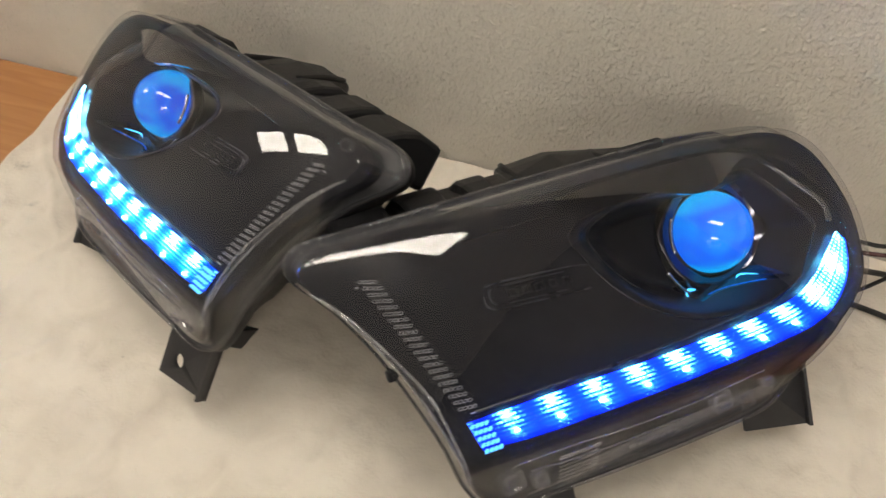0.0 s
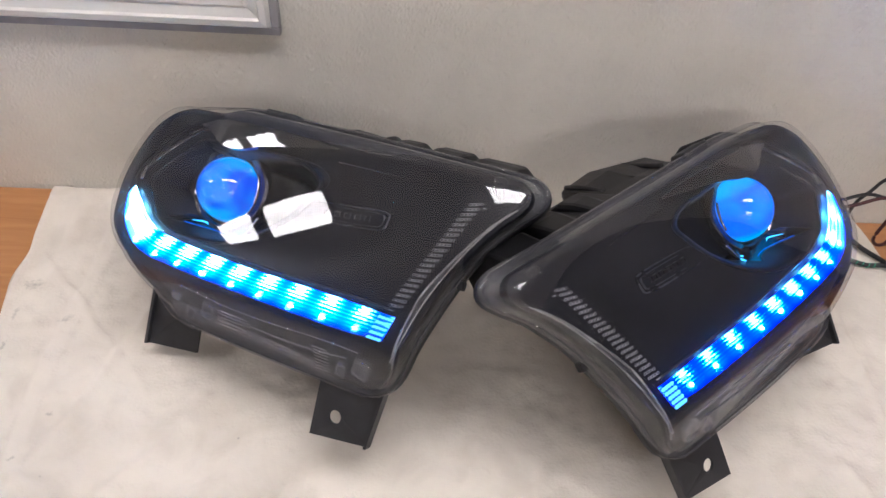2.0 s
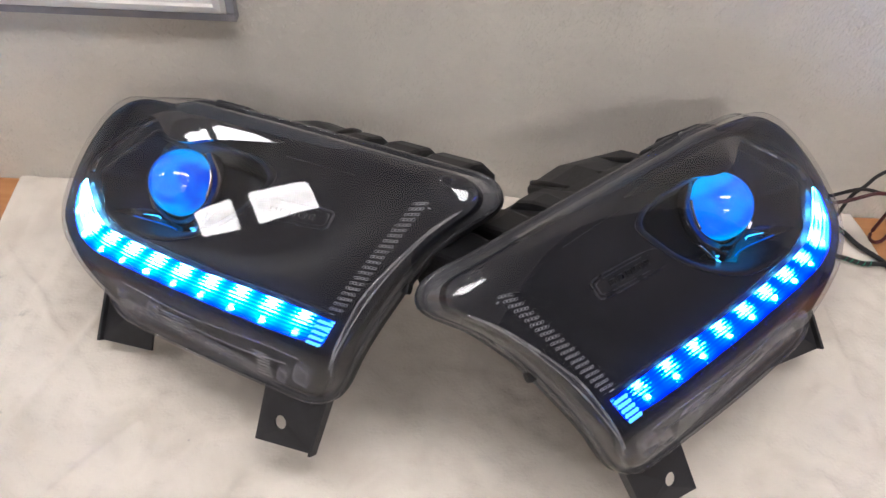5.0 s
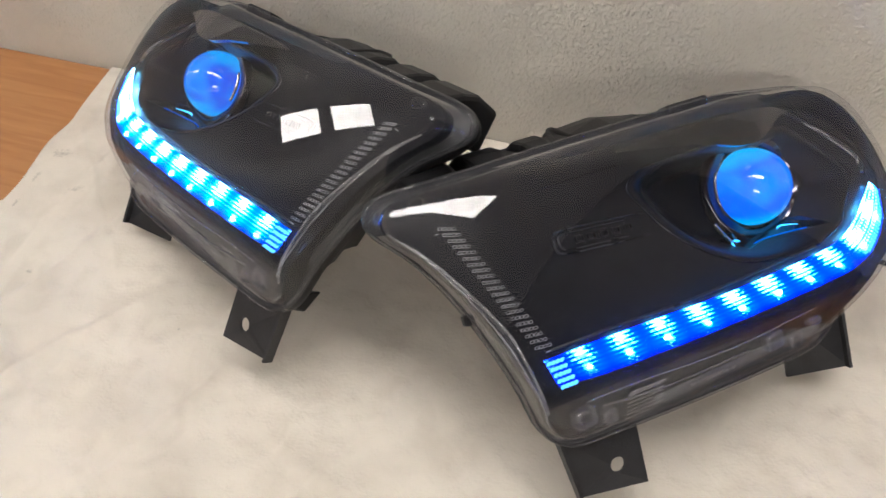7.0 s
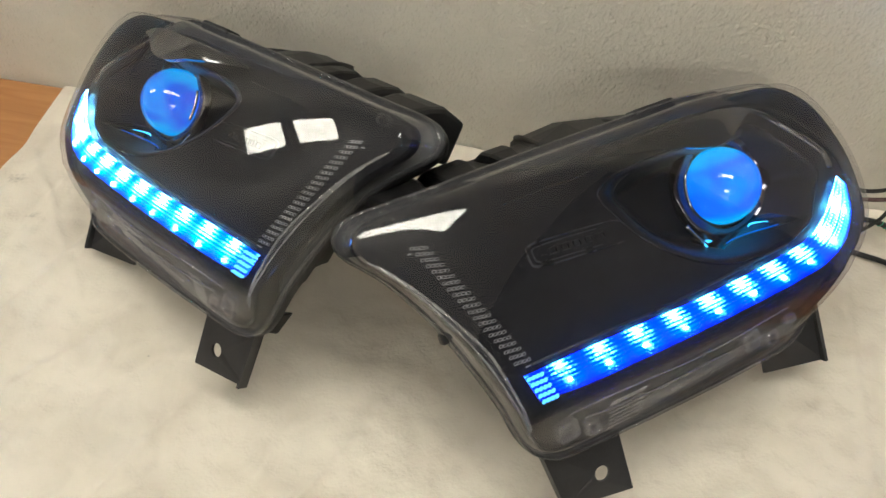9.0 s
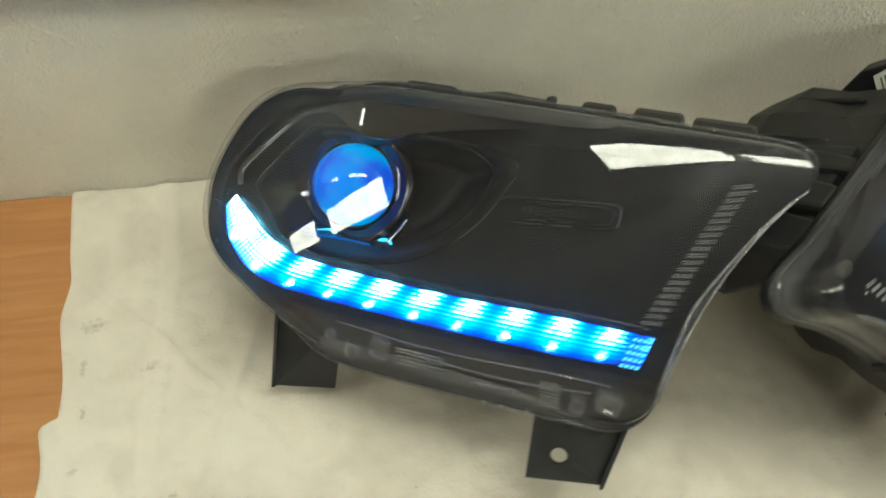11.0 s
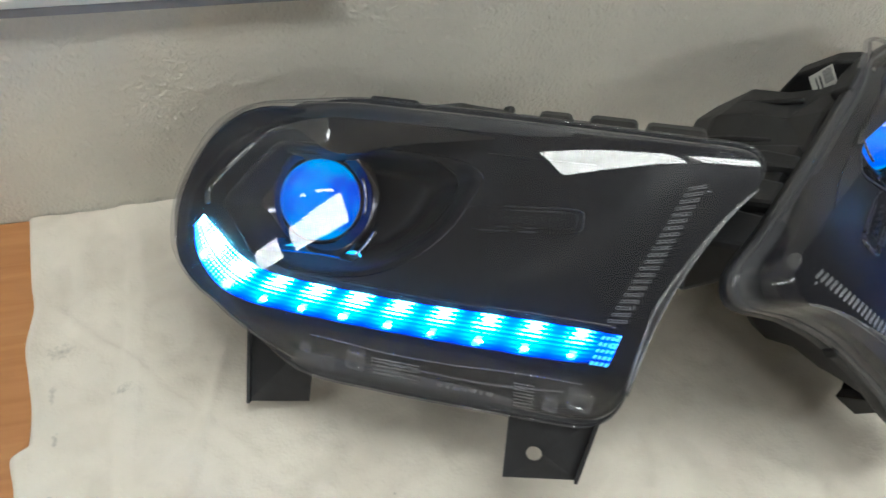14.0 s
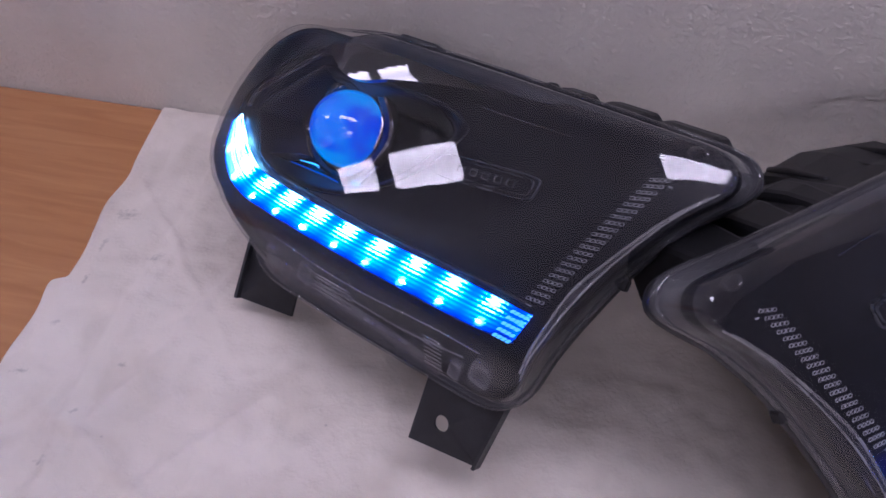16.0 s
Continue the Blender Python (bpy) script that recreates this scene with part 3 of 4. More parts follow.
# ---- headlamps ----
# Lamp coordinates: u from the grille end to the wing, v up the face, w out of the face.
OUTLINE = [(-0.102, 0.142, -0.050), (-0.107, 0.156, -0.052), (-0.100, 0.169, -0.051), (-0.082, 0.175, -0.048), (-0.030, 0.175, -0.040),
           (0.106, 0.176, -0.032), (0.204, 0.176, -0.030), (0.258, 0.176, -0.034), (0.318, 0.170, -0.046),
           (0.356, 0.166, -0.056), (0.379, 0.159, -0.058), (0.403, 0.139, -0.056), (0.422, 0.106, -0.050), (0.436, 0.067, -0.048),
           (0.437, 0.036, -0.048), (0.429, 0.010, -0.045), (0.411, -0.009, -0.036), (0.388, -0.025, -0.032), (0.358, -0.039, -0.034),
           (0.320, -0.063, -0.029), (0.270, -0.083, -0.017), (0.200, -0.087, -0.016), (0.120, -0.089, -0.021), (0.050, -0.091, -0.031),
           (0.014, -0.090, -0.034), (-0.006, -0.079, -0.034), (-0.016, -0.062, -0.032), (-0.020, -0.045, -0.031), (-0.024, -0.025, -0.030),
           (-0.036, 0.015, -0.030), (-0.055, 0.066, -0.031), (-0.076, 0.107, -0.038), (-0.091, 0.128, -0.045)]
RIM = even(OUTLINE, 220, True)
A, B = np.array((0.0, 0.04)), np.array((0.35, 0.058))


def spine(p):
    t = np.clip((p - A) @ (B - A) / ((B - A) @ (B - A)), 0, 1)
    return A + t * (B - A)


SPINE = np.array([spine(p[:2]) for p in RIM])
PROJ = (0.2985, 0.0772)


# gentle swell of the clear front: a row for each power of u, in it the powers of v
SWELL = [[0.0, -0.00268, 0.00275, 0.00109, -0.00117, -0.0002], [0.0056, -0.00288, -0.00103, 0.0002, -0.00011], [0.00052, 0.00262, 0.00037, -0.00063], [-0.00286, 0.00098, -0.00006], [-0.00222, -0.00032], [0.00167]]


def cover_w(u, v):
    """How far the clear front stands out."""
    w = 0.018 - 0.33 * (u - 0.1) ** 2 - 0.85 * (v - 0.04) ** 2 - 9.0 * max(0, v - 0.150) ** 2
    w += -0.55 * max(0, -0.036 - v) - 0.07 * step(u, 0.2, 0.34) * (v - 0.05) - 0.005 * (u - 0.1) + 0.1 * min(max(u - 0.1, 0), 0.1) ** 2 + 0.02 * max(0, u - 0.2) - 0.175 * max(0, u - 0.26) ** 2 - 2.5 * max(0, u - 0.37) ** 2
    a, b = (u - 0.12) / 0.2, (v - 0.05) / 0.08
    return w + sum(k * a ** i * b ** j for i, row in enumerate(SWELL) for j, k in enumerate(row))


# opening of the projector's bowl: pointed towards the grille, angular towards the wing
BOWL = even([(0.240, 0.1315), (0.287, 0.1305), (0.325, 0.129), (0.340, 0.126), (0.353, 0.109), (0.366, 0.084), (0.375, 0.062), (0.362, 0.048), (0.346, 0.033), (0.330, 0.019),
             (0.283, 0.009), (0.235, 0.013), (0.205, 0.022), (0.175, 0.041), (0.152, 0.068), (0.138, 0.098), (0.132, 0.113), (0.137, 0.122), (0.155, 0.129), (0.190, 0.1315)], 160, True)
BOWL_TURN = np.arctan2(BOWL[:, 1] - PROJ[1], BOWL[:, 0] - PROJ[0])
BOWL_ORDER = np.argsort(BOWL_TURN)
BOWL_REACH = np.hypot(BOWL[:, 0] - PROJ[0], BOWL[:, 1] - PROJ[1])


def bowl_share(u, v):
    """0 at the projector, 1 at the edge of its bowl."""
    du, dv = u - PROJ[0], v - PROJ[1]
    return math.hypot(du, dv) / float(np.interp(math.atan2(dv, du), BOWL_TURN[BOWL_ORDER], BOWL_REACH[BOWL_ORDER], period=2 * math.pi))


def dot_line(u, v):
    """Distance of a point from the column of rings, towards the wing."""
    a, d = np.array((-0.001, 0.009)), np.array((-0.049, 0.122))
    d = d / np.linalg.norm(d)
    return (u - a[0]) * d[1] - (v - a[1]) * d[0]


def strip_top(u):
    return 0.002 + 0.045 * step(u, 0.29, 0.41) ** 1.0


def bezel_w(u, v):
    """The glossy black inner face: proud along the ring column and the light strip, sunk between, with a bowl for the projector."""
    w = cover_w(u, v) - 0.015
    sink = step(dot_line(u, v), 0.006, 0.16) * step(v - strip_top(u), 0.004, 0.11)
    w -= 0.024 * sink
    return w + (min(w, -0.092) - w) * (1 - step(bowl_share(u, v), 0.60, 0.985))


def ring(r, wfun, tuck=0.0, keep=None, wing=0.0):
    """One loop of the lamp's shape, r of the way from the spine to the rim; tuck draws in the grille side, keep holds it back behind a u, wing draws in the wing end."""
    out = []
    for p, s in zip(RIM, SPINE):
        q = s + (r - tuck * step(0.14 - p[0], 0, 0.14) - wing * step(p[0], 0.27, 0.40)) * (p[:2] - s)
        u = q[0]
        if keep is not None and u < keep:
            u = keep + 0.12 * (u - keep)
        out.append((u, q[1], wfun(q[0], q[1], p[2])))
    return out


STRIP_HI = [(-0.006, 0.000), (0.05, 0.001), (0.1, 0.001), (0.17, 0.0), (0.22, 0.001), (0.275, 0.003), (0.317, 0.007), (0.348, 0.019), (0.372, 0.035), (0.392, 0.048)]
STRIP_LO = [(0.001, -0.027), (0.05, -0.030), (0.1, -0.030), (0.142, -0.030), (0.217, -0.029), (0.29, -0.027), (0.338, -0.024), (0.37, -0.013), (0.395, 0.010), (0.403, 0.036)]


def headlamp(side, m, label):
    """One lamp; side is 1 for the lamp whose wing end lies at +u, -1 for its mirror image."""
    lamp = tagged(new("headlamp"), label, "headlamp", group="pair of car headlamps")
    lamp.matrix_basis = m

    def put(name, bm, mat, parent=lamp, label="", smooth=False, bevel=0.0):
        if side < 0:
            bmesh.ops.scale(bm, vec=(-1, 1, 1), verts=bm.verts)
        return part(name, bm, mat, parent, label, smooth, bevel)

    def at(u, v, w, rz=0, rx=0, ry=0):
        return pose(side * u, v, w, rx, side * ry, side * rz)

    # housing: flange, gutter and the deep tub behind
    rings = [ring(0.93, lambda u, v, w: w - 0.002, wing=0.13), ring(0.995, lambda u, v, w: w - 0.002, wing=0.17), ring(1.0, lambda u, v, w: w - 0.006, wing=0.17), ring(0.985, lambda u, v, w: w - 0.013, wing=0.17),
             ring(0.94, lambda u, v, w: w - 0.017, 0.07, wing=0.18), ring(0.86, lambda u, v, w: min(-0.05, w - 0.024), 0.2, -0.005, 0.12), ring(0.72, lambda u, v, w: -0.10, 0.2, 0.025), ring(0.62, lambda u, v, w: -0.13, 0.2, 0.05),
             ring(0.52, lambda u, v, w: -0.165, 0.1, 0.07), ring(0.42, lambda u, v, w: -0.178, 0.1, 0.08), ring(0.02, lambda u, v, w: -0.18, 0, 0.10)]
    put("housing", loft(rings), M_HOUSING, smooth=True, label="black moulded plastic rear housing")
    put("gutter", loft([ring(0.80, lambda u, v, w: bezel_w(u, v) - 0.012), ring(0.90, lambda u, v, w: w + 0.003, wing=0.12), ring(0.955, lambda u, v, w: w + 0.001, wing=0.15), ring(0.975, lambda u, v, w: w - 0.001, wing=0.16)]), M_GUTTER, smooth=True, label="dark sealing flange")
    # how the clear cover falls to its rim; the bezel follows close behind it along the skirt and the wing
    def profile(r):
        k = step(0.975 - r, 0.0, 0.06)
        return lambda u, v, w: w + (max(cover_w(u, v), w + 0.004) - w) * (k ** 0.6)

    def bezel_ring(f, drop=0.0):
        out = []
        for p, q in zip(RIM, SPINE):
            wing = step(p[0], 0.30, 0.40) * step(p[1], -0.03, 0.03)
            e = max(step(-p[1], 0.0, 0.05), step(p[0], 0.28, 0.36))
            r = f * (0.925 + 0.04 * e - 0.115 * wing)
            u, v = q + r * (p[:2] - q)
            w = bezel_w(u, v)
            w += (profile(r)(u, v, p[2]) - 0.005 - w) * e * step(f, 0.86, 0.99)
            out.append((u, v, w - drop))
        return out

    rings = [bezel_ring(1.0, 0.012), bezel_ring(1.0), bezel_ring(0.993), bezel_ring(0.985)] + [bezel_ring(0.975 - 0.975 * k / 47) for k in range(48)]
    bm = loft(rings)
    bmesh.ops.remove_doubles(bm, verts=bm.verts, dist=0.0002)
    bezel = put("bezel", bm, M_BEZEL, smooth=True, label="gloss black inner bezel")

    # clear cover and its rim
    rs = [0.975, 0.97, 0.965, 0.958, 0.95, 0.94, 0.93, 0.92, 0.91] + [0.9 - 0.9 * k / 40 for k in range(41)]
    bm = loft([ring(r, profile(r)) for r in rs])
    bmesh.ops.remove_doubles(bm, verts=bm.verts, dist=0.0002)
    cover = put("cover", bm, M_COVER, smooth=True, label="clear polycarbonate lens cover")
    cover.visible_shadow = False
    rim = put("rim", loft([ring(r, lambda u, v, w, d=d: w + d) for r, d in ((0.974, 0.0), (0.976, 0.004), (0.984, 0.005), (0.996, 0.004), (1.004, 0.0), (1.002, -0.004))]), M_RIM, cover, smooth=True)
    rim.visible_shadow = False

    # grille edge of the cover: a thin outer line, a flat shoulder and a raised ridge beside the ring column
    band, ridges = [], ([], [])
    for p, q in zip(RIM[:, :2], SPINE):
        if p[0] < 0.0 and -0.055 < p[1] < 0.142:
            d = (q - p) / np.linalg.norm(q - p)
            band.append([(*(p + g * d), cover_w(*(p + g * d)) + h) for g, h in ((0.0048, 0.0002), (0.0055, 0.0008), (0.0090, 0.0008), (0.0096, 0.0002))])
            for line, g in zip(ridges, (0.0040, 0.0104)):
                line.append((*(p + g * d), cover_w(*(p + g * d)) + 0.0006))
    for line, r in zip(ridges, (0.0009, 0.0013)):
        put("ridge", tube(line[::3], r, 70, 8), M_RIDGE, cover, "pale moulded ridge", smooth=True).visible_shadow = False
    put("shoulder", loft(band, False), M_RIM, cover, "flat clear shoulder along the grille edge", smooth=False).visible_shadow = False

    # light strip
    n = 90
    hi, lo = even(STRIP_HI, n), even(STRIP_LO, n)
    length = float(np.sum(np.linalg.norm(np.diff(hi, axis=0), axis=1)))
    cross = [0, 0.1, 0.2, 0.3, 0.4, 0.5, 0.6, 0.7, 0.8, 0.9, 1.0]
    rings = []
    for a, b in zip(hi, lo):
        row = []
        for k, f in enumerate(cross):
            q = a + f * (b - a)
            row.append((q[0], q[1], cover_w(q[0], q[1]) - 0.0105 + (0.0018 if k % 2 else 0) - 0.004 * (f > 0.95)))
        rings.append(row)
    bm = loft(rings, False)
    lay = bm.loops.layers.uv.new("guide")
    bm.verts.index_update()
    for f in bm.faces:
        for lp in f.loops:
            i, k = divmod(lp.vert.index, len(cross))
            lp[lay].uv = (i / (n - 1) * length / 0.0385 - 0.305, cross[k])
    strip = put("light_strip", bm, M_STRIP_A if side < 0 else M_STRIP_B, label="lit blue ribbed light guide")
    # one hot diode at each step of the guide, low in it
    first, rng = None, random.Random(7 if side < 0 else 11)
    for k in range(9):
        i = int(round((k + 0.805) * 0.0385 / length * (n - 1)))
        if i > n - 4:
            continue
        f = rng.uniform(0.77, 0.81) if side < 0 else rng.uniform(0.59, 0.65)
        q, q2 = [hi[g] + f * (lo[g] - hi[g]) for g in (i, i + 3)]
        size = rng.uniform(0.8, 1.25) * (0.75 if k == 0 else 1.0)
        pm = at(q[0], q[1], cover_w(q[0], q[1]) - 0.0080, math.degrees(math.atan2(q2[1] - q[1], q2[0] - q[0]))) @ Matrix.Diagonal((size, size * rng.uniform(0.8, 1.1), 1, 1))
        if first is None:
            bm = loft([[(a * math.cos(t), b * math.sin(t), c) for t in (2 * math.pi * h / 14 for h in range(14))] for a, b, c in ((0.0024, 0.0019, -0.002), (0.0024, 0.0019, -0.0002), (0.0014, 0.0011, 0.0005))], True, False, True)
            first = part("diode", bm, M_LED_A if side < 0 else M_LED_B, strip)
            first.matrix_basis = pm
        else:
            share("diode", first, pm, strip)
    # small cells at the grille end of the strip
    cell = None
    for r in range(5):
        for c in range(4):
            u, v = -0.0035 + 0.0040 * c + 0.0016 * r, -0.0035 - 0.0056 * r
            pm = at(u, v, cover_w(u, v) - 0.0065)
            if cell is None:
                cell = part("cell", loft([[(0.0013 * x + 0.0006 * y, 0.0014 * y, h) for x, y in ((-1, -1), (0.6, -1), (1, -0.4), (1, 1), (-0.6, 1), (-1, 0.4))] for h in (-0.002, 0.0008)], True, True, True), M_CELL, strip)
                cell.matrix_basis = pm
            else:
                share("cell", cell, pm, strip)
    # thin ledge above the strip
    put("ledge", tube([(0.003, 0.0065, cover_w(0, 0) - 0.010), (0.07, 0.007, cover_w(0.07, 0) - 0.010), (0.15, 0.006, cover_w(0.15, 0) - 0.011), (0.29, 0.010, cover_w(0.29, 0.01) - 0.012)], 0.0011, 40), M_DARK, bezel)

    # column of little ring pairs beside the grille edge
    row0 = None
    for k in range(21):
        f = k / 20
        u, v = -0.001 - 0.048 * f, 0.011 + 0.119 * f
        pm = at(u, v, bezel_w(u, v) + 0.0006, -6 - 10 * f)
        if row0 is None:
            bm = bmesh.new()
            for c in range(4):
                cx = (c - 1.5) * 0.0040
                loft([[(cx + (0.0019 + dr) * math.copysign(abs(math.cos(t)) ** 0.75, math.cos(t)) + 0.0006 * math.sin(t), (0.00145 + dr) * math.copysign(abs(math.sin(t)) ** 0.75, math.sin(t)), h) for t in (2 * math.pi * g / 14 for g in range(14))] for dr, h in ((0.0, 0.0), (-0.0001, 0.0005), (-0.00038, 0.0005), (-0.00045, 0.0))], True, False, False, bm)
            row0 = part("ring_row", bm, M_PALE, bezel, "row of small pale moulded rings")
            row0.matrix_basis = pm
        else:
            share("ring_row", row0, pm, bezel)

    for u, v, wide in ((0.004, 0.0055, 0.008), (-0.0585, 0.128, 0.003)):
        put("end_mark", box(u - wide / 2, u + wide / 2, v - 0.0004, v + 0.0004, bezel_w(u, v) - 0.0005, bezel_w(u, v) + 0.0012), M_PALE, bezel)

    # side slot with raised illegible marks
    cu, cv = 0.091, 0.0845
    slot = []
    for k in range(64):
        t = 2 * math.pi * k / 64
        slot.append((math.copysign(abs(math.cos(t)) ** 0.35, math.cos(t)), math.copysign(abs(math.sin(t)) ** 0.35, math.sin(t))))
    def slot_ring(a, b, h):
        return [(cu + a * x, cv - 0.09 * a * x + b * y , bezel_w(cu + a * x, cv + b * y) + h) for x, y in slot]
    put("slot_frame", loft([slot_ring(0.053, 0.0116, -0.001), slot_ring(0.0528, 0.0114, 0.0016), slot_ring(0.0519, 0.0106, 0.0016), slot_ring(0.051, 0.0098, -0.002)], True), M_SATIN, bezel, "raised satin line round the slot", smooth=True)
    put("slot_lip", loft([slot_ring(0.0475, 0.0082, -0.003), slot_ring(0.0472, 0.0079, 0.0008), slot_ring(0.0464, 0.0072, 0.0008), slot_ring(0.046, 0.0068, -0.002)], True), M_SATIN, bezel, smooth=True)
    bar = None
    for k in range(5):
        u = cu - 0.026 + 0.013 * k
        pm = at(u, cv - 0.09 * (u - cu), bezel_w(u, cv) + 0.0008, -5)
        if bar is None:
            bm = loft([[(0.0042 * x * s, 0.0034 * y * s, h) for x, y in slot] for s, h in ((1.0, -0.001), (1.0, 0.001), (0.62, 0.001), (0.6, -0.001))])
            bar = part("raised_mark", bm, M_MARK, bezel)
            bar.matrix_basis = pm
        else:
            share("raised_mark", bar, pm, bezel)

    # projector: glass dome, holder rings, shroud
    pu, pv, pw = PROJ[0], PROJ[1], -0.067
    proj = put("projector", loft([[(pu + r * math.cos(t), pv + r * math.sin(t), pw + h) for t in (2 * math.pi * k / 64 for k in range(64))] for r, h in ((0.037, -0.036), (0.0422, -0.020), (0.0428, -0.010), (0.0418, -0.0075), (0.0405, -0.008), (0.0395, -0.013))]), M_DARK, label="black lens holder of the projector", smooth=True)
    dome = []
    for k in range(15):
        a = math.pi / 2 * k / 14
        r = 0.0402 * math.cos(a)
        dome.append([(pu + max(r, 1e-5) * math.cos(t), pv + max(r, 1e-5) * math.sin(t), pw - 0.008 + 0.042 * math.sin(a)) for t in (2 * math.pi * g / 64 for g in range(64))])
    put("projector_lens", loft(dome), M_LENS_A if side < 0 else M_LENS_B, proj, "blue glowing glass projector lens", smooth=True)
    shroud = []
    for r, h, q in ((0.044, -0.008, 0), (0.047, -0.003, 0), (0.053, -0.002, 0), (0.056, 0.002, 1), (0.059, 0.001, 1), (0.061, -0.008, 0)):
        shroud.append([(pu + (r + 0.004 * q * (abs(math.cos(2 * t + 0.4)) ** 8)) * math.cos(t), pv + (r + 0.003 * q * (abs(math.cos(2 * t + 0.4)) ** 8)) * math.sin(t), pw + h + 0.004 * (abs(math.sin(2 * t)) ** 6)) for t in (2 * math.pi * k / 96 for k in range(96))])
    put("shroud", loft(shroud), M_SHROUD, proj, "dark chrome shroud ring", smooth=True)
    # patch added under the glass on the bowl's wall; a glowing bar paints each end's glint
    def on_wall(a, b, lift):
        return (pu + a, pv + b, bezel_w(pu + a, pv + b) + lift)

    rows = [[on_wall(-0.054 + 0.084 * g / 16, b, lift) for b, lift in ((-0.0415, -0.001), (-0.0425, 0.0012), (-0.046, 0.0012), (-0.0495, 0.0012), (-0.053, 0.0012), (-0.054, -0.001))] for g in range(17)]
    put("shelf", loft(rows, False), M_SHROUD, proj, "dark chrome patch added to catch blue under the lens")
    for u0, u1, thick in ((-0.056, -0.034, 0.0021), (0.006, 0.019, 0.0010)):
        bar = []
        for k in range(13):
            x = k / 12
            c, r = Vector(on_wall(u0 + (u1 - u0) * x, -0.0485 + 0.0015 * math.sin(math.pi * x), 0.0022)), max(0.0002, thick * math.sin(math.pi * (0.15 + 0.85 * x)) ** 0.7)
            bar.append([c + Vector((0, r * math.cos(t), 0.6 * r * math.sin(t))) for t in (math.pi * g / 4 for g in range(8))])
        put("glint_bar", loft(bar, True, True, True), M_GLINT, proj, "short glowing bar that stands in for a blue glint", smooth=True)
    # glowing line painted where the bowl's wall glints blue
    put("glint_line", tube([on_wall(-0.036 + 0.052 * k / 8, -0.0525, 0.0016) for k in range(9)], 0.0004, 30, 6), M_GLINT_LINE, proj, "thin glowing line that stands in for a blue glint", smooth=True)
    for r, a0, a1, thick in ((0.050, 150, 190, 0.0016), (0.068, 200, 226, 0.0022), (0.067, 60, 84, 0.0012)):
        arc = [(pu + r * math.cos(radians(a)), pv + r * math.sin(radians(a)), pw + 0.004 + 0.12 * (r - 0.049)) for a in (a0 + (a1 - a0) * k / 11 for k in range(12))]
        put("crescent", tube(arc, thick, 20, 8), M_CHROME, proj, "bright chrome crescent", smooth=True)
    # thin glossy line round the opening of the bowl, and a second one inside its grille end
    put("bowl_edge", tube([(x, y, bezel_w(PROJ[0] + 1.01 * (x - PROJ[0]), PROJ[1] + 1.01 * (y - PROJ[1])) + 0.0002) for x, y in [*BOWL, BOWL[0]]], 0.0008, 240, 8), M_LINE, bezel, "thin glossy line round the bowl", smooth=True)
    inner = even([(0.178, 0.127), (0.160, 0.116), (0.157, 0.100), (0.167, 0.078), (0.185, 0.056), (0.205, 0.040)], 30)
    put("inner_line", tube([(x, y, bezel_w(x, y) + 0.0004) for x, y in inner], 0.0007, 60, 8), M_LINE, bezel, "thin glossy line inside the bowl", smooth=True)
    # rounded glossy bar of the frame along the wing
    facet = even([(0.392, 0.058), (0.396, 0.074), (0.380, 0.101), (0.362, 0.127), (0.345, 0.139), (0.315, 0.1455)], 40)
    put("frame_bar", tube([(x, y, bezel_w(x, y) - 0.0004) for x, y in facet], 0.0042, 70, 12), M_GLOSS, bezel, "rounded piano black bar of the frame", smooth=True)
    # glossy land above the bowl, which overhangs it
    low = [(0.125, 0.150), (0.15, 0.1455), (0.19, 0.138), (0.22, 0.131), (0.24, 0.124), (0.25, 0.1215), (0.26, 0.1205), (0.27, 0.1215), (0.28, 0.125), (0.29, 0.130), (0.30, 0.135), (0.31, 0.1385), (0.322, 0.1400)]
    top = [(0.125, 0.1515), (0.15, 0.1535), (0.20, 0.1545), (0.27, 0.1525), (0.30, 0.148), (0.322, 0.1405)]

    def land_w(u, v):
        a, b = min(u, 0.275) - 0.2, v - 0.13
        return cover_w(u, v) - 0.016 + 0.183 * b + 0.115 * a + 0.233 * a * a + 0.468 * a * b + 0.142 * b * b - 0.004 * step(u, 0.27, 0.322)

    rings = []
    for k in range(81):
        u = 0.125 + 0.197 * k / 80
        v0, v1 = [float(np.interp(u, *zip(*c))) for c in (low, top)]
        face = [(u, v0 + (v1 - v0) * g / 8, land_w(u, v0 + (v1 - v0) * g / 8)) for g in range(9)]
        rings.append([(u, v0, face[0][2] - 0.008), *face, (u, v1, face[-1][2] - 0.008)])
    put("land", loft(rings, True, True, True), M_GLOSS, bezel, "piano black land above the projector", smooth=False)
    # straight moulded step from the brow towards the grille end
    put("brow_line", tube([(u, 0.1385 + 0.0005 * math.sin(u * 20), bezel_w(u, 0.1385) + 0.0006) for u in (0.035 + 0.012 * g for g in range(9))], 0.0006, 50, 6), M_SHROUD, bezel, "thin moulded step", smooth=True)

    # things in and on the lower skirt and the corner of the cover
    for u, v, size, tall in ((0.020, -0.062, 0.0105, 0.9), (0.045, -0.070, 0.0065, 1.1), (0.221, -0.060, 0.0095, 1.0), (0.249, -0.069, 0.0075, 1.1), (0.268, -0.056, 0.006, 0.6)):
        w = cover_w(u, v) - 0.0045
        rr = [[(size * a * x + 0.0012 * h / 0.004, size * tall * a * y, h) for x, y in slot] for a, h in ((1.0, -0.004), (1.0, 0.0025), (0.9, 0.0036), (0.66, 0.0036), (0.55, 0.0028), (0.5, -0.003), (0.3, -0.0034))]
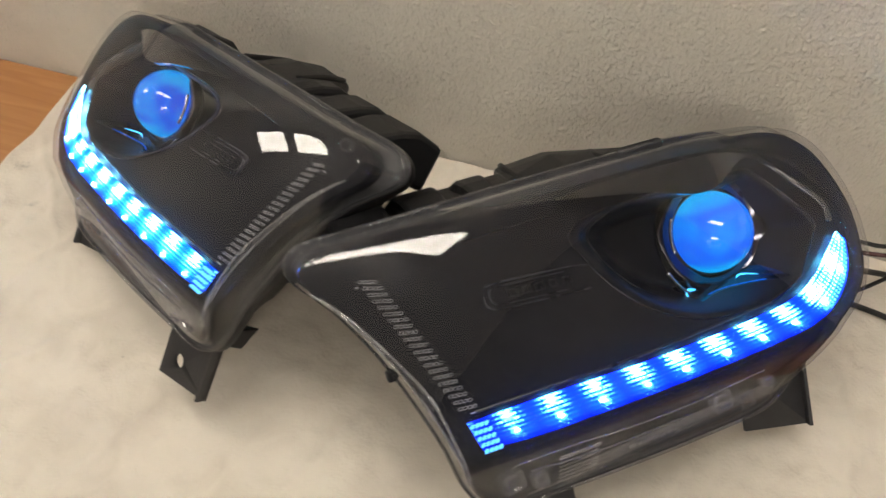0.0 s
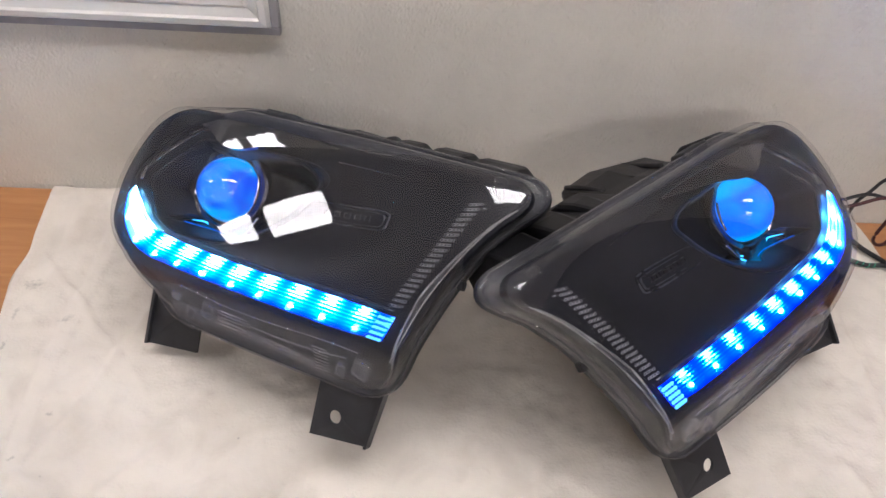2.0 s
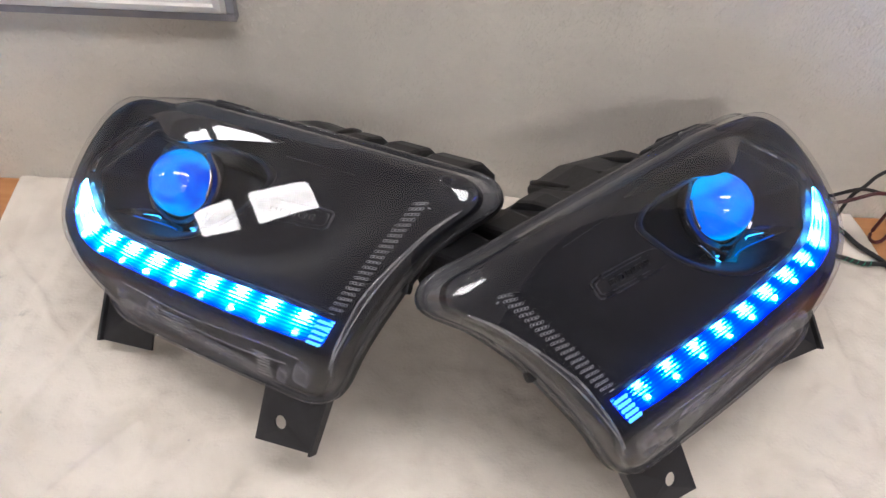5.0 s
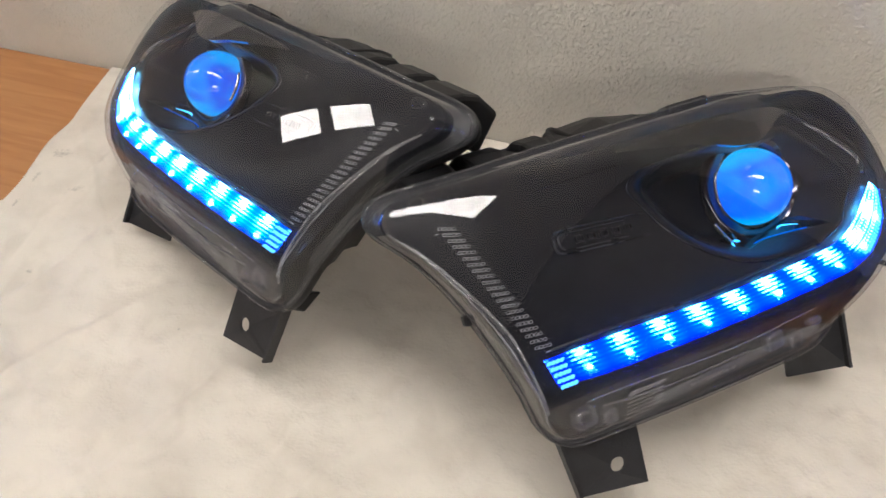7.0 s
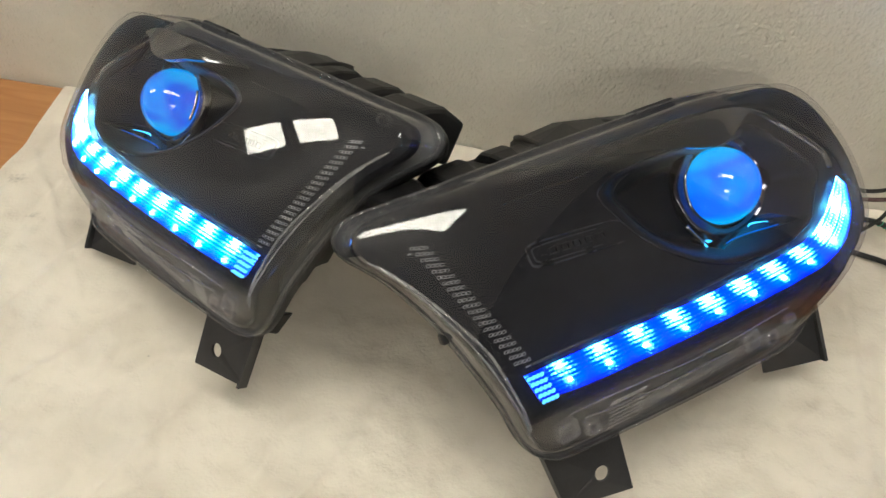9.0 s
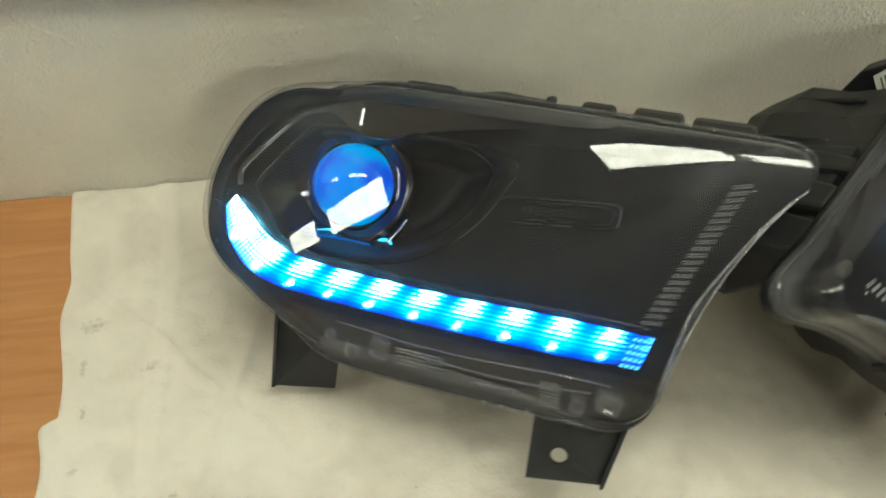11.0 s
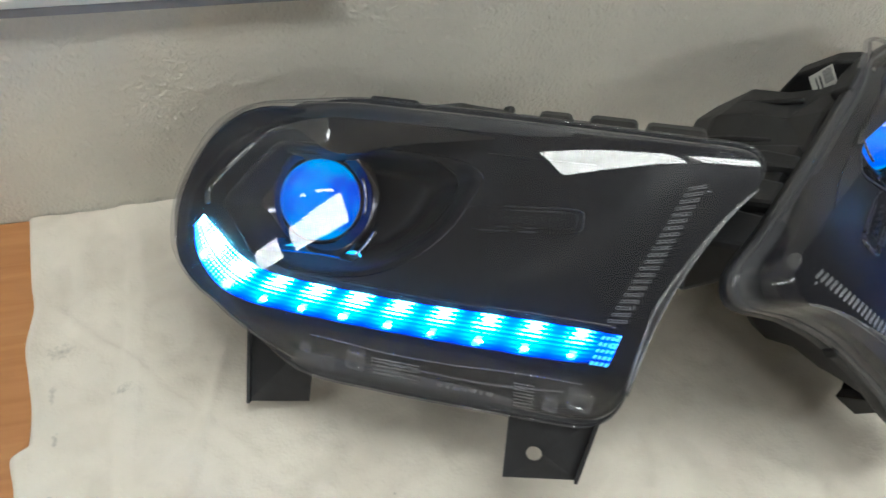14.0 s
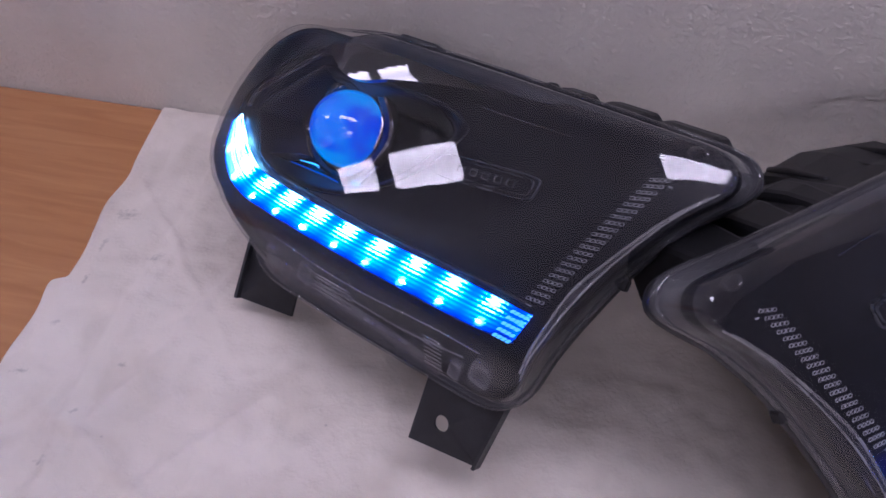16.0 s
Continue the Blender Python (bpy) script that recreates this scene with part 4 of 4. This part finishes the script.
        tab = part("clear_tab", loft(rr, True, False, True), M_CLEARTAB, cover, "clear moulded square tab")
        tab.matrix_basis = at(u, v, w, 7, 18)
        tab.visible_shadow = False
    for u0, u1, v0, v1 in (((0.161, 0.205, -0.082, -0.058), (0.059, 0.077, -0.078, -0.058)) if side < 0 else ((0.062, 0.099, -0.080, -0.056),)):
        for k in range(7):
            v = v0 + (v1 - v0) * k / 6
            put("vent_rib", box(u0, u1, v - 0.0006, v + 0.0006, cover_w(u0, v) - 0.0045, cover_w(u0, v) - 0.0025), M_RIDGE, cover)
        put("plate_edge", tube([(u0 + (u1 - u0) * g / 4, v1 + 0.003, cover_w(u0 + (u1 - u0) * g / 4, v1 + 0.003) - 0.002) for g in range(5)], 0.0007, 12, 6), M_RIDGE, cover, smooth=True).visible_shadow = False
    # moulded lettering too small to read
    t0 = 0.098 if side < 0 else 0.132
    for k, wide in enumerate((0.006, 0.004, 0.007, 0.005, 0.006, 0.003, 0.006)):
        put("moulded_bar", box(t0 + 0.0075 * k - wide / 2, t0 + 0.0075 * k + wide / 2, -0.0725, -0.0695, cover_w(t0, -0.071) - 0.004, cover_w(t0, -0.071) - 0.0025), M_CLEARTAB, cover)
    # clear steps along the skirt
    put("skirt_line", tube([(u, -0.046 + 0.0015 * math.sin(u * 30) + 0.10 * max(0, u - 0.2) ** 1.3, cover_w(u, -0.046 + 0.10 * max(0, u - 0.2) ** 1.3) + 0.0004) for u in (0.02 + 0.03 * g for g in range(9))], 0.0007, 50, 6), M_CLEARTAB, cover, smooth=True).visible_shadow = False
    put("seam", tube([(0.19, -0.058, cover_w(0.19, -0.058) + 0.0006), (0.1, -0.060, cover_w(0.1, -0.06) + 0.0006), (0.035, -0.055, cover_w(0.03, -0.055) + 0.0006)], 0.0009, 30, 6), M_CLEARTAB, cover).visible_shadow = False

    # tip fasteners
    bm = loft([[(-0.0885 + r * math.cos(t), 0.1505 + r * math.sin(t), -0.0255 + h) for t in (2 * math.pi * k / 24 for k in range(24))] for r, h in ((0.0062, -0.004), (0.0062, 0.002), (0.0045, 0.003), (0.004, 0.0005), (0.0001, 0.0005))])
    put("screw", bm, M_GUTTER, lamp, "dull grey recessed screw head", smooth=True)
    bm = loft([[(-0.067 + 1.5 * r * math.cos(t), 0.157 + r * math.sin(t), -0.0125 + h) for t in (2 * math.pi * k / 24 for k in range(24))] for r, h in ((0.0055, -0.004), (0.0055, 0.0015), (0.0042, 0.0022), (0.0036, 0.0))])
    clip = put("clip", bm, M_RIM, lamp, "clear oval locating clip", smooth=True)
    clip.visible_shadow = False

    # clips along the top edge
    put("edge_clip", box(0.202, 0.248, 0.168, 0.179, -0.052, -0.030), M_HOUSING, lamp, bevel=0.003)
    # small screw boss on the grille edge
    put("edge_boss", box(-0.052, -0.042, 0.044, 0.054, -0.042, -0.031), M_HOUSING, lamp, bevel=0.002)

    # brackets
    def plate(name, corners, hole, radius, thick, lip):
        """A flat tab with four corners (in u, v, w), an optional round hole and a folded lip."""
        a, b, c, d = [Vector(p) for p in corners]
        nrm = (b - a).cross(d - a).normalized()
        bm = bmesh.new()
        loop = [bm.verts.new(p) for p in (a, b, c, d)]
        edges = [bm.edges.new((loop[k], loop[(k + 1) % 4])) for k in range(4)]
        if radius:
            h = Vector(hole)
            h -= nrm * (h - a).dot(nrm)
            e1 = (b - a).normalized()
            e2 = nrm.cross(e1)
            circle = [bm.verts.new(h + radius * (math.cos(t) * e1 + math.sin(t) * e2)) for t in (2 * math.pi * k / 20 for k in range(20))]
            edges += [bm.edges.new((circle[k], circle[(k + 1) % 20])) for k in range(20)]
        bmesh.ops.triangle_fill(bm, use_beauty=True, use_dissolve=False, edges=edges)
        faces = list(bm.faces)
        ext = bmesh.ops.extrude_face_region(bm, geom=faces)
        bmesh.ops.translate(bm, vec=-nrm * thick, verts=[g for g in ext["geom"] if isinstance(g, bmesh.types.BMVert)])
        if lip:
            p, q = Vector(corners[lip[0]]), Vector(corners[lip[1]])
            back = -nrm * lip[2]
            side_in = ((a + c) / 2 - (p + q) / 2).normalized() * 0.003
            loft([[p, q, q + back, p + back], [p + side_in, q + side_in, q + back + side_in, p + back + side_in]], True, True, True, bm)
        return put(name, bm, M_BRACKET, lamp, "black plastic mounting tab with a round hole" if radius else "black plastic mounting foot")

    plate("front_bracket", [(0.082, -0.082, -0.047), (0.0805, -0.153, -0.0575), (0.0125, -0.146, -0.070), (0.000, -0.078, -0.050)], (0.0549, -0.1245, -0.062), 0.0074, 0.003, (2, 3, 0.012))
    plate("rear_bracket", [(0.352, -0.035, -0.06), (0.3445, -0.1325, -0.070), (0.292, -0.129, -0.100), (0.285, -0.055, -0.075)], None, 0, 0.004, (0, 1, 0.012))
    # lower beam under the cover that carries the brackets
    put("lower_beam", loft([[(u, v + dv, w + dw) for dv, dw in ((0.0, 0.0), (-0.012, -0.004), (-0.014, -0.04), (0.012, -0.05))] for u, v, w in ((0.020, -0.074, -0.050), (0.04, -0.082, -0.052), (0.1, -0.083, -0.056), (0.2, -0.078, -0.06), (0.28, -0.06, -0.06), (0.37, -0.038, -0.055))], True, True, True), M_HOUSING, lamp, bevel=0.002)

    # rear: ballast box, bulb cap and ribs
    def hull(name, sections, label, bevel):
        return put(name, loft([[(u, v, w) for u, v in sec] for w, sec in sections], True, True, True), M_HOUSING, lamp, label, bevel=bevel)

    hump = hull("rear_hump", [(-0.055, ((0.105, 0.146), (0.115, 0.164), (0.19, 0.166), (0.275, 0.158), (0.286, 0.152), (0.270, 0.144), (0.2, 0.142))),
                              (-0.09, ((0.100, 0.146), (0.112, 0.180), (0.18, 0.176), (0.278, 0.158), (0.290, 0.150), (0.275, 0.142), (0.2, 0.140))),
                              (-0.125, ((0.110, 0.140), (0.122, 0.190), (0.18, 0.194), (0.280, 0.166), (0.292, 0.150), (0.280, 0.140), (0.2, 0.138))),
                              (-0.165, ((0.120, 0.10), (0.132, 0.197), (0.19, 0.201), (0.292, 0.180), (0.306, 0.140), (0.298, 0.10), (0.22, 0.08))),
                              (-0.215, ((0.175, 0.09), (0.186, 0.172), (0.23, 0.189), (0.288, 0.176), (0.300, 0.130), (0.290, 0.08), (0.24, 0.07))),
                              (-0.242, ((0.215, 0.10), (0.220, 0.152), (0.245, 0.171), (0.280, 0.164), (0.288, 0.130), (0.280, 0.09), (0.25, 0.085)))], "black ribbed rear hump of the housing", 0.005)
    hull("side_bulge", [(-0.056, ((0.302, 0.120), (0.302, 0.166), (0.335, 0.163), (0.352, 0.145), (0.352, 0.120))),
                        (-0.075, ((0.302, 0.115), (0.302, 0.1745), (0.330, 0.172), (0.362, 0.150), (0.362, 0.115))),
                        (-0.120, ((0.302, 0.110), (0.302, 0.1755), (0.330, 0.172), (0.360, 0.150), (0.360, 0.110))),
                        (-0.150, ((0.304, 0.110), (0.304, 0.160), (0.326, 0.158), (0.348, 0.140), (0.348, 0.110)))], "black bulge of the rear housing", 0.003)
    hull("ballast", [(-0.06, ((-0.020, 0.146), (-0.015, 0.162), (0.03, 0.171), (0.120, 0.171), (0.128, 0.158), (0.08, 0.145))),
                     (-0.12, ((-0.010, 0.120), (-0.005, 0.178), (0.03, 0.189), (0.125, 0.189), (0.135, 0.14), (0.08, 0.115))),
                     (-0.175, ((0.020, 0.09), (0.022, 0.172), (0.04, 0.184), (0.140, 0.184), (0.150, 0.10), (0.09, 0.06))),
                     (-0.195, ((0.030, 0.10), (0.032, 0.150), (0.05, 0.160), (0.130, 0.156), (0.138, 0.11), (0.09, 0.08)))], "black ballast box on the rear", 0.006)
    for u0, u1, top, deep in ((0.064, 0.100, 0.192, -0.125), (0.003, 0.052, 0.193, -0.13), (-0.060, -0.001, 0.192, -0.135)):
        hull("edge_block", [(-0.050, ((u0 + 0.006, 0.150), (u0 + 0.006, top - 0.022), (u1 - 0.006, top - 0.022), (u1 - 0.006, 0.150))),
                            (-0.080, ((u0 + 0.002, 0.145), (u0 + 0.003, top - 0.006), (u1 - 0.003, top - 0.006), (u1 - 0.001, 0.145))),
                            (-0.100, ((u0, 0.142), (u0 + 0.002, top), (u1 - 0.002, top), (u1, 0.142))),
                            (deep, ((u0, 0.140), (u0, top - 0.005), (u1, top - 0.005), (u1, 0.140)))], "rounded black block behind the top edge", 0.005)
    for k in range(3):
        put("rib", tube([(0.128 + 0.05 * k, 0.178 - 0.004 * k, -0.090), (0.130 + 0.05 * k, 0.193 - 0.006 * k, -0.128), (0.140 + 0.05 * k, 0.197 - 0.005 * k, -0.160)], 0.0034, 16, 8), M_HOUSING, hump, smooth=True)
    if side > 0:
        def on_side(a0, a1, b0, b1, lift):
            """A slip on the bulge's inner side; a runs back along the label, b down it, both 0 to 1."""
            def spot(a, b):
                return (0.154 + 0.018 * (1 - 2 * b) + 0.001 - 0.006 * a, -0.078 - 0.030 * a - 0.006 * b)
            lo = [spot(a, b) for a, b in ((a0, b0), (a1, b0), (a1, b1), (a0, b1))]
            return loft([[(u, v, w) for v, w in lo] for u in (0.3035, 0.3017 - lift)], True, True, True)

        tag = put("sticker", on_side(0, 1, 0, 1, 0.0), M_LABEL, lamp, "white paper label with grey print")
        put("printed_bar", on_side(0.08, 0.45, 0.06, 0.5, 0.0005), M_PRINT, tag)
        put("printed_bar", on_side(0.15, 0.40, 0.62, 0.9, 0.0005), M_PRINT, tag)
        put("printed_bar", on_side(0.55, 0.62, 0.15, 0.6, 0.0005), M_INK, tag)
        put("printed_bar", on_side(0.72, 0.78, 0.15, 0.75, 0.0005), M_INK, tag)
    reach = -0.213 if side < 0 else -0.220
    put("bulb_cap", loft([[(0.25 + r * math.cos(t), 0.02 + r * math.sin(t), h) for t in (2 * math.pi * k / 32 for k in range(32))] for r, h in ((0.05, -0.16), (0.05, reach + 0.004), (0.046, reach), (0.001, reach))]), M_HOUSING, lamp, "round black bulb cap")
    return lamp


def lamp_matrix(rows):
    return Matrix([*rows, (0, 0, 0, 1)])


MIRRORED = lamp_matrix([(0.8736, 0.2532, -0.4156, -0.0969), (-0.4568, 0.7214, -0.5205, -0.4001), (0.1680, 0.6446, 0.7459, 0.2223)])
STRAIGHT = lamp_matrix([(0.7439, -0.4869, 0.4578, 0.1671), (0.6656, 0.6012, -0.4422, -0.4587), (-0.0600, 0.6336, 0.7713, 0.2060)])
headlamp(-1, MIRRORED, "black car headlamp with lit blue strip, on the towel")
headlamp(1, STRAIGHT, "black car headlamp with lit blue strip, trailing cables, on the towel")


# ---- cables ----
def cable(points, radius, mat, label):
    ob = part("cable", tube(points, radius, 90, 10), mat, None, smooth=True)
    return tagged(ob, label, "cable", group="cables behind the headlamp")


cable([(0.40, -0.09, 0.10), (0.47, -0.08, 0.106), (0.499, -0.08, 0.108), (0.536, -0.08, 0.123), (0.565, -0.08, 0.118), (0.584, -0.08, 0.115), (0.62, -0.08, 0.104), (0.70, -0.1, 0.04), (0.78, -0.13, 0.0)], 0.0024, M_SLEEVE, "black wire running out from behind the headlamp")
cable([(0.40, -0.09, 0.09), (0.47, -0.084, 0.094), (0.503, -0.084, 0.099), (0.527, -0.084, 0.106), (0.56, -0.084, 0.121), (0.588, -0.08, 0.104), (0.583, -0.08, 0.047), (0.585, -0.08, 0.033), (0.595, -0.08, 0.025), (0.605, -0.08, 0.032), (0.612, -0.08, 0.075), (0.64, -0.08, 0.10), (0.70, -0.1, 0.05), (0.76, -0.12, 0.0)], 0.0025, M_WIRE_RED, "dark red wire looping down behind the headlamp")
cable([(0.49, -0.08, 0.01), (0.512, -0.08, 0.045), (0.524, -0.08, 0.070), (0.530, -0.078, 0.106), (0.543, -0.076, 0.126), (0.551, -0.076, 0.144), (0.566, -0.076, 0.155), (0.60, -0.076, 0.158), (0.66, -0.08, 0.12), (0.72, -0.1, 0.03), (0.80, -0.14, 0.0)], 0.0024, M_SLEEVE, "black wire looping up beside the headlamp")


def sleeve(points, radius, label):
    """A braided sleeve with green tracer threads wound round it."""
    ob = cable(points, radius, M_SLEEVE, label)
    pts = [Vector(p) for p in even(points, 240)]
    for a, b in ((70, 96), (150, 186)):
        thread = []
        for k in range(a, b):
            d = (pts[min(k + 1, 239)] - pts[k - 1]).normalized()
            e1 = d.cross(Vector((0, 0, 1))).normalized()
            e2 = e1.cross(d)
            t = k * 1.15
            thread.append(pts[k] + (radius + 0.0002) * (math.cos(t) * e1 + math.sin(t) * e2))
        part("tracer_thread", tube(thread, 0.0005, 120, 6), M_GREEN, ob, "thin green tracer thread")


sleeve([(0.44, 0.0 - 0.06, 0.05), (0.50, -0.05, 0.03), (0.54, -0.035, 0.014), (0.566, -0.041, 0.0065), (0.583, -0.07, 0.0065), (0.607, -0.097, 0.007), (0.622, -0.122, 0.005), (0.66, -0.17, 0.002), (0.70, -0.22, 0.001)], 0.0036, "black braided cable with green flecks lying on the towel")
sleeve([(0.46, -0.10, 0.03), (0.51, -0.088, 0.010), (0.55, -0.093, 0.0065), (0.579, -0.103, 0.006), (0.611, -0.106, 0.007), (0.63, -0.135, 0.004), (0.69, -0.2, 0.001), (0.72, -0.26, 0.001)], 0.0034, "black braided cable with green flecks beside another")
